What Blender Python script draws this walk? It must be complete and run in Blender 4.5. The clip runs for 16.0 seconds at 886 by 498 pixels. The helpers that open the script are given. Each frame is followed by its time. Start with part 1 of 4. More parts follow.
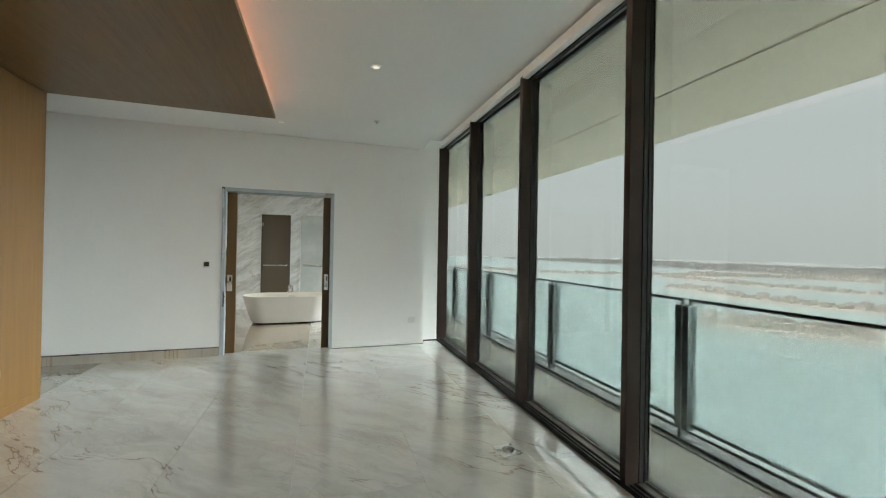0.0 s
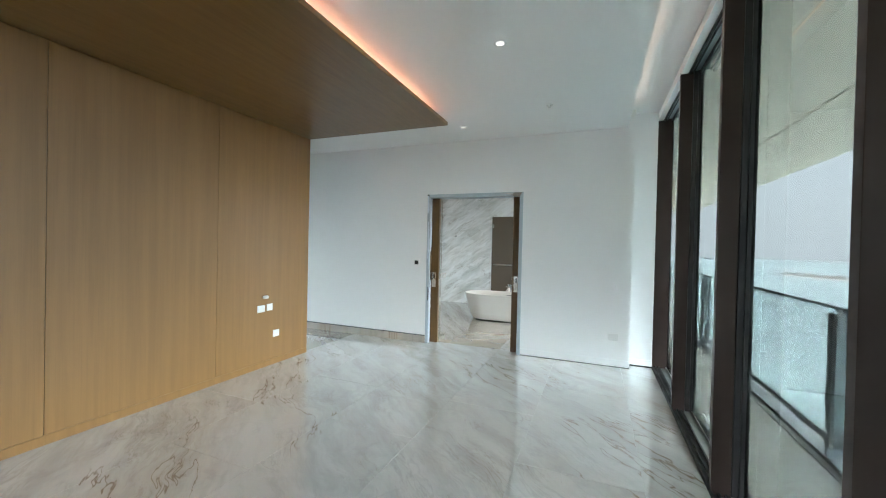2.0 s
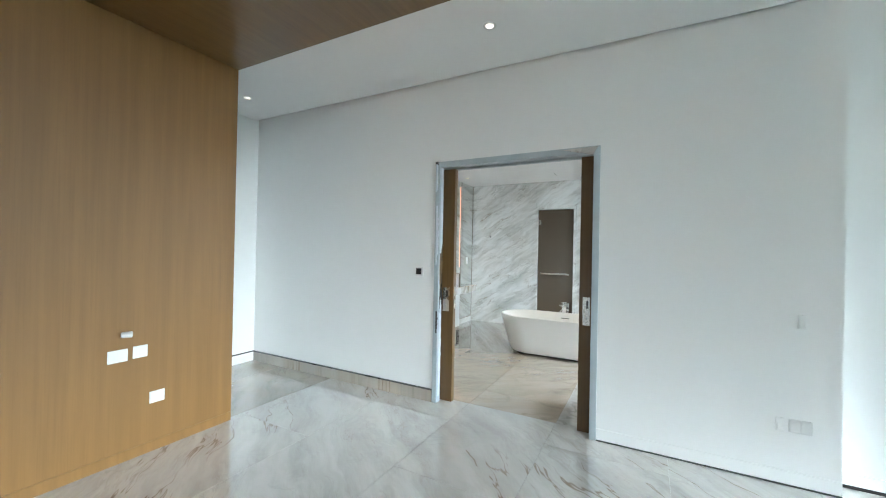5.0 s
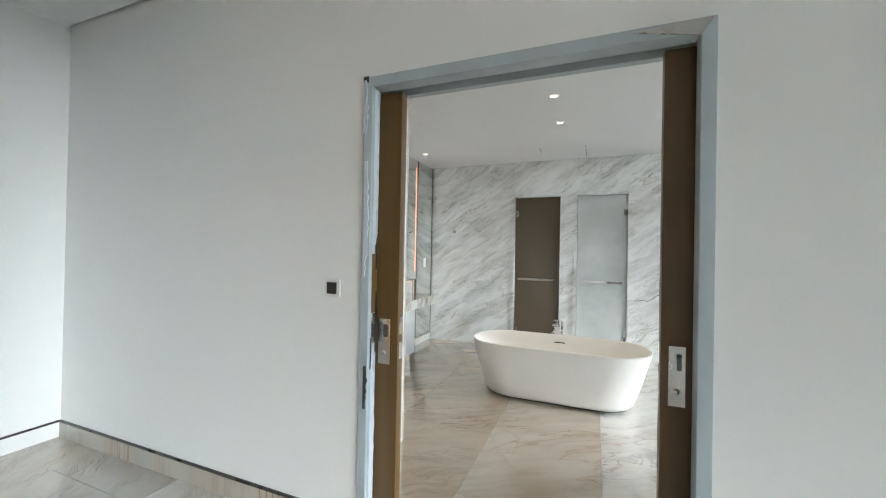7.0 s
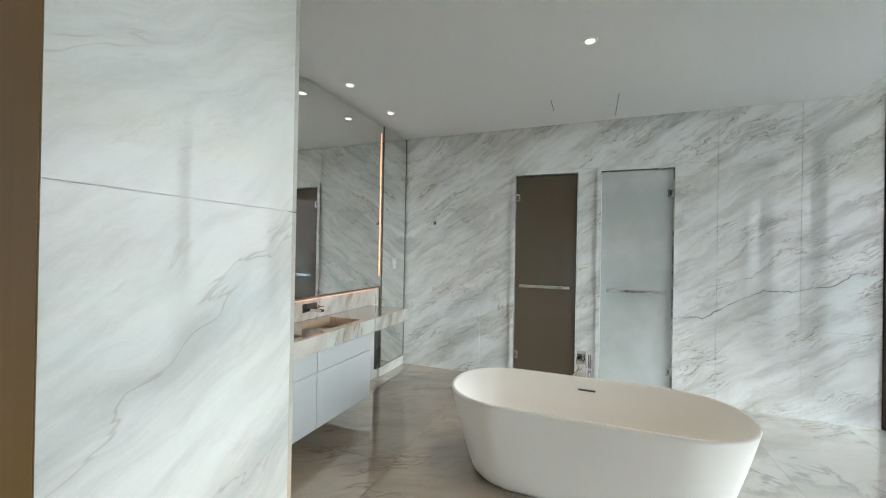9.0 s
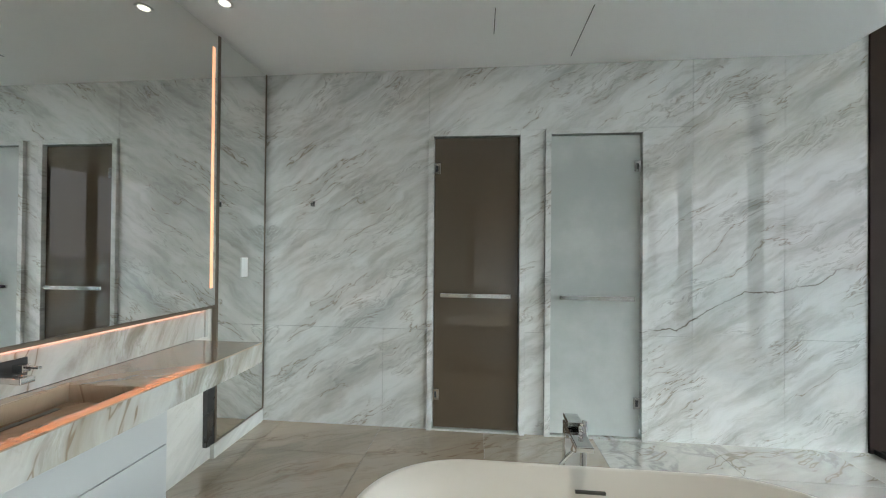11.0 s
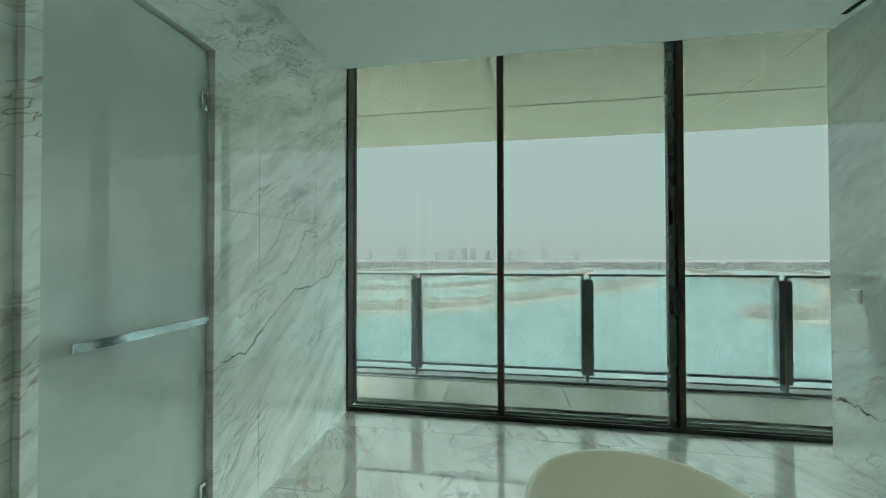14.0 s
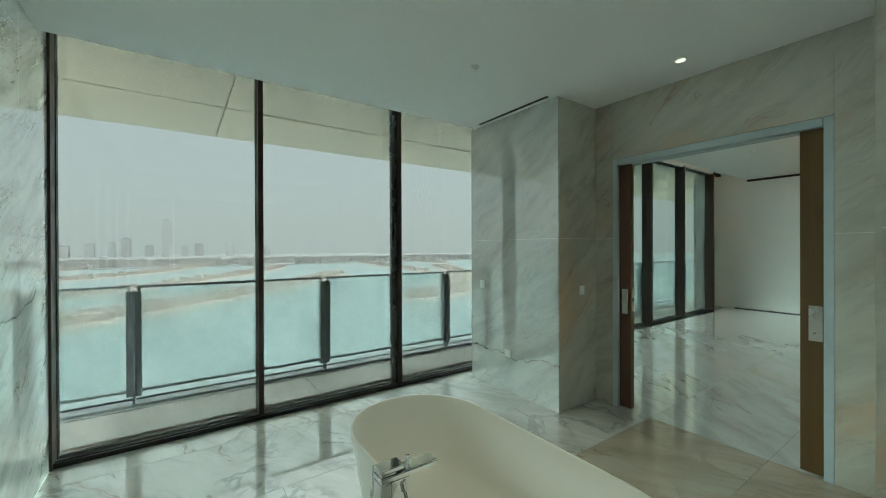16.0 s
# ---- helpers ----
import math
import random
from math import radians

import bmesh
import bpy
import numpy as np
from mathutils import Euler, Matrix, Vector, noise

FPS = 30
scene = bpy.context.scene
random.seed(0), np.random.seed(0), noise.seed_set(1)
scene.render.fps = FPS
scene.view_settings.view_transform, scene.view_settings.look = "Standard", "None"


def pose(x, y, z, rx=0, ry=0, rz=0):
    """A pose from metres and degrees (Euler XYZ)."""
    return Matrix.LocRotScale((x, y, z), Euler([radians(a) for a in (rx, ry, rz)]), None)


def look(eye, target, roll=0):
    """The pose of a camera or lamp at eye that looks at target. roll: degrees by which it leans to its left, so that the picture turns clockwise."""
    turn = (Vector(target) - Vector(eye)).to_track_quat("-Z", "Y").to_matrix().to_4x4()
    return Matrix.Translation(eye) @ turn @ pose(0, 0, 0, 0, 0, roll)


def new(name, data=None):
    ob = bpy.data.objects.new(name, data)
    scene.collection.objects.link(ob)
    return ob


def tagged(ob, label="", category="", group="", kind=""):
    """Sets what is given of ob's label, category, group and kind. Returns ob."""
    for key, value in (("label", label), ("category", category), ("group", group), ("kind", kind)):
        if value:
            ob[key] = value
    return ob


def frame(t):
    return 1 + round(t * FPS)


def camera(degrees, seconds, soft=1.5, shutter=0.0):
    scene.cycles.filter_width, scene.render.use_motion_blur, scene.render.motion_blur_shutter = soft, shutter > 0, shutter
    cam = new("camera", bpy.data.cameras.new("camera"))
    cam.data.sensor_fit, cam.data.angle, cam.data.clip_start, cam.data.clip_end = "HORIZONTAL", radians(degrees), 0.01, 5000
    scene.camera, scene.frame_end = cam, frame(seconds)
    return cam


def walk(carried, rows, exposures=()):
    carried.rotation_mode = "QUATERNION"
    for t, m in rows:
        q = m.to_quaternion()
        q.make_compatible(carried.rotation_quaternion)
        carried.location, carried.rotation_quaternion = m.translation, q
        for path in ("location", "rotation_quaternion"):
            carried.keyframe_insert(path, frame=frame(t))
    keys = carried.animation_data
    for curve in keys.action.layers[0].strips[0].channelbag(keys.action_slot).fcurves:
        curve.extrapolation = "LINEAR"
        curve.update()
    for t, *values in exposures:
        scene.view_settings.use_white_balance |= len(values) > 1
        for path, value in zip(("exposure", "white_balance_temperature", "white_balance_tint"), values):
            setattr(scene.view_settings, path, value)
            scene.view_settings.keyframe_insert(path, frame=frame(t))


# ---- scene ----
cam = camera(98.6, 16.0, soft=1.1)
PATH = [
    (0, (0.089, 0.382, 1.563), (0.702, 2.286, 1.571), 1.0),
    (0.5, (0.443, 0.437, 1.559), (0.768, 2.411, 1.568), 1.1),
    (1, (0.8, 0.513, 1.582), (0.78, 2.513, 1.576), 1.3),
    (1.5, (1.062, 0.658, 1.582), (0.678, 2.621, 1.576), 1.2),
    (2, (1.308, 0.888, 1.604), (0.56, 2.743, 1.584), 1.3),
    (2.5, (1.439, 1.205, 1.57), (0.449, 2.943, 1.563), 1.1),
    (3, (1.403, 1.574, 1.546), (0.316, 3.253, 1.54), 1.1),
    (3.5, (1.34, 2.031, 1.53), (0.219, 3.688, 1.533), 1.2),
    (6, (0.115, 3.966, 1.519), (-0.676, 5.803, 1.535), 1.1),
    (6.5, (-0.033, 4.412, 1.515), (-0.792, 6.262, 1.53), 1.1),
    (7, (-0.123, 4.868, 1.517), (-0.87, 6.723, 1.532), 1.1),
    (7.5, (-0.202, 5.306, 1.512), (-0.945, 7.162, 1.528), 1.1),
    (8, (-0.277, 5.702, 1.512), (-1.026, 7.557, 1.525), 1.1),
    (10.5, (-0.859, 7.539, 1.489), (-1.329, 9.483, 1.499), 0.7),
    (11, (-0.958, 7.878, 1.467), (-1.154, 9.869, 1.48), 0.5),
    (11.5, (-1.013, 8.168, 1.512), (-0.899, 10.165, 1.492), 0.7),
    (12, (-1.161, 8.428, 1.461), (-0.536, 10.328, 1.472), 0.7),
    (12.5, (-1.246, 8.724, 1.428), (-0.11, 10.37, 1.456), 0.5),
    (13, (-1.367, 9.077, 1.453), (0.177, 10.348, 1.478), 0.0),
    (13.5, (-1.364, 9.315, 1.456), (0.443, 10.17, 1.467), -0.0),
    (14, (-1.343, 9.586, 1.414), (0.63, 9.913, 1.441), -0.1),
    (14.5, (-1.389, 9.736, 1.475), (0.601, 9.537, 1.483), -0.2),
    (15, (-1.552, 9.925, 1.508), (0.339, 9.274, 1.515), -0.2),
    (15.5, (-1.72, 10.116, 1.54), (0.036, 9.159, 1.543), -0.3),
    (16, (-1.849, 10.259, 1.558), (-0.207, 9.119, 1.553), -0.2),
]
walk(cam, [(t, look(eye, target, roll)) for t, eye, target, roll in PATH],
     exposures=[(0, 3.78, 6700, 0), (0.5, 3.89, 6950, 7), (1.0, 4.00, 6750, 8), (1.5, 4.10, 6250, 4), (3, 4.35, 5550, -2), (3.6, 4.38, 5500, -3), (6.5, 4.22, 6300, 6), (10.5, 3.79, 6250, 1), (11.5, 3.71, 6350, 1), (12.5, 3.50, 6600, 1),
                (13.2, 3.34, 6400, -9), (14, 3.17, 5950, -34), (15, 3.19, 6050, -25), (16, 3.20, 6150, -24)])

# ---- world and sun: hazy midday over the sea ----
world = bpy.data.worlds.new("hazy_sky")
scene.world = world
world.use_nodes = True
wn, wl = world.node_tree.nodes, world.node_tree.links
wn.clear()
sky = wn.new("ShaderNodeTexSky")
sky.sky_type, sky.sun_disc = "NISHITA", False
sky.sun_elevation, sky.sun_rotation = radians(58), radians(-100)
sky.dust_density, sky.air_density, sky.ozone_density = 6.0, 1.0, 1.0
haze = wn.new("ShaderNodeMix")
haze.data_type = "RGBA"
haze.inputs[0].default_value = 0.8
haze.inputs[7].default_value = (8.2, 8.6, 8.9, 1)
bg = wn.new("ShaderNodeBackground")
bg.inputs["Strength"].default_value = 0.15
wo = wn.new("ShaderNodeOutputWorld")
wl.new(sky.outputs[0], haze.inputs[6])
# the haze is brighter towards the high sun
up = wn.new("ShaderNodeTexCoord")
height = wn.new("ShaderNodeSeparateXYZ")
glow = wn.new("ShaderNodeMapRange")
glow.interpolation_type = "SMOOTHSTEP"
glow.inputs[1].default_value, glow.inputs[2].default_value, glow.inputs[3].default_value, glow.inputs[4].default_value = 0.24, 0.75, 1.0, 3.5
lift = wn.new("ShaderNodeVectorMath")
lift.operation = "SCALE"
wl.new(up.outputs["Generated"], height.inputs[0])
wl.new(height.outputs[2], glow.inputs[0])
wl.new(haze.outputs[2], lift.inputs[0])
wl.new(glow.outputs[0], lift.inputs["Scale"])
wl.new(lift.outputs[0], bg.inputs["Color"])
wl.new(bg.outputs[0], wo.inputs[0])

sun = new("sun", bpy.data.lights.new("sun", "SUN"))
sun.data.energy, sun.data.angle, sun.data.color = 1.5, radians(12), (1, 0.96, 0.9)
sun.matrix_world = look((-50, -9, 81), (0, 0, 0))

# the sky's light enters through the two long window openings
for x, y, length in ((2.24, 3.13, 7.2), (2.125, 8.93, 4.1)):
    opening = new("window_light", bpy.data.lights.new("window_light", "AREA"))
    opening.data.shape, opening.data.size, opening.data.size_y = "RECTANGLE", length, 3.3
    opening.data.cycles.is_portal = True
    opening.matrix_world = pose(x, y, 1.70, 90, 0, 90)


# ---- node helpers ----
class Nodes:
    """A material with a Principled shader and short ways to add nodes."""

    def __init__(self, name, rough=0.5, metal=0.0, color=None, spec=0.5):
        self.mat = bpy.data.materials.new(name)
        self.mat.use_nodes = True
        self.tree = self.mat.node_tree
        self.bsdf = self.tree.nodes["Principled BSDF"]
        self.out = self.tree.nodes["Material Output"]
        self.put("Roughness", rough)
        self.put("Metallic", metal)
        self.put("Specular IOR Level", spec)
        if color:
            self.put("Base Color", (*color, 1))

    def put(self, socket, value):
        if hasattr(value, "is_output"):
            self.tree.links.new(value, self.bsdf.inputs[socket])
        else:
            self.bsdf.inputs[socket].default_value = value

    def node(self, kind, **values):
        n = self.tree.nodes.new(kind)
        for k, v in values.items():
            setattr(n, k, v)
        return n

    def feed(self, socket, value):
        if hasattr(value, "is_output"):
            self.tree.links.new(value, socket)
        else:
            socket.default_value = value

    def math(self, op, a, b=0.0, clamp=False):
        n = self.node("ShaderNodeMath", operation=op, use_clamp=clamp)
        self.feed(n.inputs[0], a)
        self.feed(n.inputs[1], b)
        return n.outputs[0]

    def vmath(self, op, a, b=(0, 0, 0)):
        n = self.node("ShaderNodeVectorMath", operation=op)
        self.feed(n.inputs[0], a)
        self.feed(n.inputs[1], b)
        return n.outputs["Value"] if op == "DOT_PRODUCT" else n.outputs[0]

    def combine(self, x, y, z):
        n = self.node("ShaderNodeCombineXYZ")
        for i, v in enumerate((x, y, z)):
            self.feed(n.inputs[i], v)
        return n.outputs[0]

    def position(self):
        return self.node("ShaderNodeNewGeometry").outputs["Position"]

    def random(self):
        return self.node("ShaderNodeObjectInfo").outputs["Random"]

    def noise(self, vec, scale, detail=4.0, rough=0.55, distortion=0.0):
        n = self.node("ShaderNodeTexNoise")
        self.tree.links.new(vec, n.inputs["Vector"])
        n.inputs["Scale"].default_value, n.inputs["Detail"].default_value = scale, detail
        n.inputs["Roughness"].default_value, n.inputs["Distortion"].default_value = rough, distortion
        return n.outputs["Fac"], n.outputs["Color"]

    def ramp(self, fac, lo, hi, a=0.0, b=1.0):
        n = self.node("ShaderNodeMapRange")
        n.interpolation_type = "SMOOTHSTEP"
        self.feed(n.inputs[0], fac)
        for i, v in enumerate((lo, hi, a, b)):
            n.inputs[i + 1].default_value = v
        return n.outputs[0]

    def mix(self, fac, a, b):
        n = self.node("ShaderNodeMix", data_type="RGBA")
        self.feed(n.inputs[0], fac)
        for i, v in ((6, a), (7, b)):
            self.feed(n.inputs[i], v if hasattr(v, "is_output") else (*v, 1))
        return n.outputs[2]

    def bump(self, height, strength=0.1, distance=0.01):
        n = self.node("ShaderNodeBump")
        n.inputs["Strength"].default_value, n.inputs["Distance"].default_value = strength, distance
        self.tree.links.new(height, n.inputs["Height"])
        self.tree.links.new(n.outputs[0], self.bsdf.inputs["Normal"])


def marble(name, u, v, angle, light, grey, vein, rough=0.1, shift=0.0, streak=1.0, veins=1.0, spec=1.0, size=1.0, warm=0.0, breccia=0.0, seam=None, coat=1.9, flecks=0.0):
    """Veined polished marble; u and v are the two directions of the face, angle the lie of the streaks."""
    m = Nodes(name, rough, spec=spec)
    p = m.vmath("SCALE", m.position())
    p.node.inputs["Scale"].default_value = size
    if shift:
        r = m.random()
        p = m.vmath("ADD", p, m.combine(m.math("MULTIPLY", r, 7.1 * shift), m.math("MULTIPLY", r, 11.3 * shift), m.math("MULTIPLY", r, 5.7 * shift)))
    pu, pv = m.vmath("DOT_PRODUCT", p, u), m.vmath("DOT_PRODUCT", p, v)
    base = m.combine(pu, pv, m.math("MULTIPLY", m.vmath("DOT_PRODUCT", p, (0.31, 0.43, 0.17)), 0.35))
    _, warp = m.noise(base, 1.1, 3)
    warp = m.vmath("SCALE", m.vmath("SUBTRACT", warp, (0.5, 0.5, 0.5)))
    warp.node.inputs["Scale"].default_value = 0.42
    q = m.vmath("ADD", base, warp)
    rot = m.node("ShaderNodeVectorRotate", rotation_type="Z_AXIS")
    m.tree.links.new(q, rot.inputs["Vector"])
    rot.inputs["Angle"].default_value = -radians(angle)
    q = rot.outputs[0]
    stretched = m.vmath("MULTIPLY", q, (0.38, 2.5, 1.0))
    cloud, _ = m.noise(stretched, 1.0, 7, 0.68)
    fine, _ = m.noise(m.vmath("MULTIPLY", q, (0.75, 2.7, 1.0)), 1.5, 6, 0.58, 0.35)
    col = m.mix(m.ramp(cloud, 0.38, 0.74), light, grey)
    dark = tuple(c * k for c, k in zip(grey, (0.64, 0.61, 0.55)))
    region, _ = m.noise(m.vmath("MULTIPLY", q, (0.5, 0.8, 1.0)), 0.9, 3)
    strength = m.math("MULTIPLY", m.ramp(fine, 0.50, 0.70), m.ramp(region, 0.32, 0.64, 0.30 * streak, 1.0 * streak))
    col = m.mix(strength, col, dark)
    if warm:
        patch, _ = m.noise(m.vmath("MULTIPLY", q, (0.5, 0.9, 1.0)), 0.75, 6, 0.62, 0.3)
        col = m.mix(m.math("MULTIPLY", m.ramp(patch, 0.45, 0.66), warm), col, (0.54, 0.41, 0.29))
    # thin broken veins
    lines, _ = m.noise(m.vmath("MULTIPLY", q, (0.34, 2.1, 1.0)), 0.8, 5, 0.62, 0.1)
    ridge = m.math("ABSOLUTE", m.math("SUBTRACT", lines, 0.5))
    mask, _ = m.noise(base, 0.8, 2)
    thin = m.math("MULTIPLY", m.ramp(ridge, 0.0, 0.008, 1.0, 0.0), m.ramp(mask, 0.45, 0.58))
    wide = m.math("MULTIPLY", m.ramp(ridge, 0.0, 0.05, 1.0, 0.0), m.ramp(mask, 0.5, 0.68))
    col = m.mix(m.math("MULTIPLY", wide, 0.32 * veins), col, tuple(0.5 * (a + b) for a, b in zip(grey, vein)))
    col = m.mix(m.math("MULTIPLY", thin, 0.75 * veins), col, vein)
    small, _ = m.noise(m.vmath("MULTIPLY", q, (0.8, 3.6, 1.0)), 1.3, 6, 0.66, 0.2)
    crack = m.ramp(m.math("ABSOLUTE", m.math("SUBTRACT", small, 0.5)), 0.0, 0.014, 1.0, 0.0)
    col = m.mix(m.math("MULTIPLY", m.math("MULTIPLY", crack, m.math("MULTIPLY", m.ramp(region, 0.44, 0.6), m.ramp(fine, 0.46, 0.6))), 0.30 * veins), col, vein)
    if flecks:
        # short ragged streaks and hairlines lying along the grain
        spot, _ = m.noise(m.vmath("MULTIPLY", q, (0.75, 1.9, 1.0)), 1.0, 3, 0.5, 0.4)
        strand, _ = m.noise(m.vmath("MULTIPLY", q, (1.3, 5.6, 1.0)), 1.0, 6, 0.66, 0.5)
        hair = m.ramp(m.math("ABSOLUTE", m.math("SUBTRACT", strand, 0.5)), 0.002, 0.03, 1.0, 0.0)
        smear = m.ramp(strand, 0.52, 0.70)
        here2 = m.ramp(spot, 0.46, 0.62)
        col = m.mix(m.math("MULTIPLY", m.math("MULTIPLY", smear, here2), 0.62 * flecks), col, tuple(0.74 * c for c in grey))
        col = m.mix(m.math("MULTIPLY", m.math("MULTIPLY", hair, m.ramp(spot, 0.5, 0.62)), 0.55 * flecks), col, tuple(0.5 * (a + 0.5 * b) for a, b in zip(grey, vein)))
    if breccia:
        # angular broken network of darker veins
        net, _ = m.noise(q, 2.1, 5, 0.58, 0.5)
        patch2, _ = m.noise(base, 1.3, 3)
        web = m.math("MULTIPLY", m.ramp(m.math("ABSOLUTE", m.math("SUBTRACT", net, 0.5)), 0.0, 0.045, 1.0, 0.0), m.ramp(patch2, 0.46, 0.62))
        col = m.mix(m.math("MULTIPLY", web, breccia), col, tuple(0.55 * c for c in grey))
    if seam:
        # one long dark vein across the slabs
        u0, u1, v0, slope = seam
        where = m.vmath("DOT_PRODUCT", m.position(), u)
        wob, _ = m.noise(m.position(), 1.7, 5, 0.6)
        line = m.math("ADD", m.math("MULTIPLY", m.math("SUBTRACT", where, u0), slope), v0)
        off = m.math("ABSOLUTE", m.math("SUBTRACT", m.math("ADD", m.vmath("DOT_PRODUCT", m.position(), v), m.math("MULTIPLY", m.math("SUBTRACT", wob, 0.5), 0.45)), line))
        body, _ = m.noise(m.position(), 7, 4)
        here = m.math("MULTIPLY", m.ramp(where, u0 - 0.05, u0 + 0.05), m.ramp(where, u1 - 0.3, u1, 1.0, 0.0))
        vein_mask = m.math("MULTIPLY", m.math("MULTIPLY", m.ramp(off, 0.001, 0.010, 1.0, 0.0), m.ramp(body, 0.32, 0.58, 0.15, 1.0)), here)
        halo = m.math("MULTIPLY", m.ramp(off, 0.0, 0.06, 0.22, 0.0), here)
        col = m.mix(halo, col, grey)
        col = m.mix(vein_mask, col, tuple(0.45 * c for c in vein))
    specks, _ = m.noise(base, 60, 2)
    col = m.mix(m.math("MULTIPLY", m.ramp(specks, 0.4, 0.8), 0.06), col, grey)
    m.put("Base Color", col)
    if spec >= 1.0:
        m.put("Coat Weight", 1.0)
        m.put("Coat IOR", coat)
        m.put("Coat Roughness", 0.008)
    smudge, _ = m.noise(base, 2.3, 4)
    m.put("Roughness", m.ramp(smudge, 0.3, 0.8, rough * 0.7, rough * 1.6))
    return m.mat


def paint(name, color, rough=0.55, texture=0.04):
    m = Nodes(name, rough)
    p = m.position()
    a, _ = m.noise(p, 0.7, 3)
    b, _ = m.noise(p, 90, 3)
    m.put("Base Color", m.mix(m.math("MULTIPLY", m.ramp(a, 0.3, 0.75), 0.5), color, tuple(c * 0.955 for c in color)))
    m.bump(b, texture, 0.002)
    return m.mat


def veneer(name, light, dark, grain=(14, 14, 0.55), rough=0.42):
    m = Nodes(name, rough)
    r = m.random()
    p = m.vmath("ADD", m.position(), m.combine(m.math("MULTIPLY", r, 3.0), m.math("MULTIPLY", r, 5.0), m.math("MULTIPLY", r, 2.0)))
    g = m.vmath("MULTIPLY", p, grain)
    a, _ = m.noise(g, 1.0, 4, 0.6)
    b, _ = m.noise(m.vmath("MULTIPLY", g, (9, 9, 3)), 1.0, 4, 0.7)
    c, _ = m.noise(m.vmath("MULTIPLY", g, (0.2, 0.2, 0.5)), 1.0, 2)
    col = m.mix(m.ramp(a, 0.3, 0.7), light, dark)
    col = m.mix(m.math("MULTIPLY", m.ramp(b, 0.45, 0.75), 0.22), col, tuple(x * 0.62 for x in dark))
    col = m.mix(m.math("MULTIPLY", m.ramp(c, 0.35, 0.7), 0.3), col, tuple(x * 0.85 for x in light))
    m.put("Base Color", col)
    m.put("Roughness", m.ramp(b, 0.3, 0.8, rough - 0.06, rough + 0.1))
    m.put("Coat Weight", 0.2)
    m.put("Coat Roughness", 0.3)
    m.put("Coat IOR", 1.6)
    m.bump(b, 0.08, 0.001)
    return m.mat


def metal(name, color, rough, metallic=1.0, grime=0.3):
    m = Nodes(name, rough, metallic)
    p = m.position()
    a, _ = m.noise(p, 5, 4)
    m.put("Base Color", m.mix(m.math("MULTIPLY", m.ramp(a, 0.35, 0.75), grime), color, tuple(c * 0.7 for c in color)))
    m.put("Roughness", m.ramp(a, 0.3, 0.8, rough * 0.8, rough * 1.3))
    return m.mat


def pane_glass(name, tint, gloss=1.0):
    """Thin architectural glass: clear tint with a mirror gloss that grows at grazing angles."""
    m = Nodes(name)
    t = m.tree
    tr = m.node("ShaderNodeBsdfTransparent")
    tr.inputs[0].default_value = (*tint, 1)
    gl = m.node("ShaderNodeBsdfGlossy")
    gl.inputs["Roughness"].default_value = 0.01
    lw = m.node("ShaderNodeLayerWeight")
    lw.inputs[0].default_value = 0.5
    shine = m.math("ADD", m.math("MULTIPLY", m.math("POWER", lw.outputs["Facing"], 5.0), 0.9), 0.035)
    mx = m.node("ShaderNodeMixShader")
    t.links.new(m.math("MULTIPLY", shine, gloss), mx.inputs[0])
    t.links.new(tr.outputs[0], mx.inputs[1])
    t.links.new(gl.outputs[0], mx.inputs[2])
    t.links.new(mx.outputs[0], m.out.inputs[0])
    return m.mat


def emitter(name, color, strength):
    m = Nodes(name, 0.5, color=color)
    m.put("Emission Color", (*color, 1))
    m.put("Emission Strength", strength)
    return m.mat


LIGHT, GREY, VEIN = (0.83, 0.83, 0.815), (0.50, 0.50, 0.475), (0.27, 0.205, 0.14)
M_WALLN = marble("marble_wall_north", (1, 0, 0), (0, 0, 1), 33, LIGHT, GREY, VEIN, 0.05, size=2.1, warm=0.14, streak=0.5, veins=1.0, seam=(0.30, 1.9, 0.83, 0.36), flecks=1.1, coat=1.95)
# Tan-veined marble, its colour darkened for the weak light on the south walls.
M_WALLS = marble("marble_wall_south_dim", (-1, 0, 0), (0, 0, 1), 34, (0.52, 0.50, 0.43), (0.36, 0.34, 0.28), VEIN, 0.05, size=1.3, warm=0.85, streak=0.6, veins=0.9, flecks=0.5)
# Pier front: wall marble in a darker copy, dimness put into the colour.
M_WALLP = marble("marble_wall_pier_dim", (-1, 0, 0), (0, 0, 1), 34, (0.58, 0.585, 0.565), (0.40, 0.40, 0.38), VEIN, 0.05, size=1.5, warm=0.15, streak=0.3, breccia=0.12, veins=0.7, seam=(-1.76, -0.3, 0.42, 0.03), flecks=0.5, coat=2.25)
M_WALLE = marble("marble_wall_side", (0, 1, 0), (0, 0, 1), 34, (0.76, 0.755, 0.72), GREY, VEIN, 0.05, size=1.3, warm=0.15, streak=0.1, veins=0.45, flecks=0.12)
# Pier side away from the windows: shade painted into the tan-veined stone.
M_WALLT = marble("marble_wall_tan_shaded", (0, 1, 0), (0, 0, 1), -40, (0.52, 0.50, 0.43), (0.36, 0.34, 0.28), VEIN, 0.05, size=1.3, warm=0.7, streak=0.4, veins=0.9, flecks=0.4)
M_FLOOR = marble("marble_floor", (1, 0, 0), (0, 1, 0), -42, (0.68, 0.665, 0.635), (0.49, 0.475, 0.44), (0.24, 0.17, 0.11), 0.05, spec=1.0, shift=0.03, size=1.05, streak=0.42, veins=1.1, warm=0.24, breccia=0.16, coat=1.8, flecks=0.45)
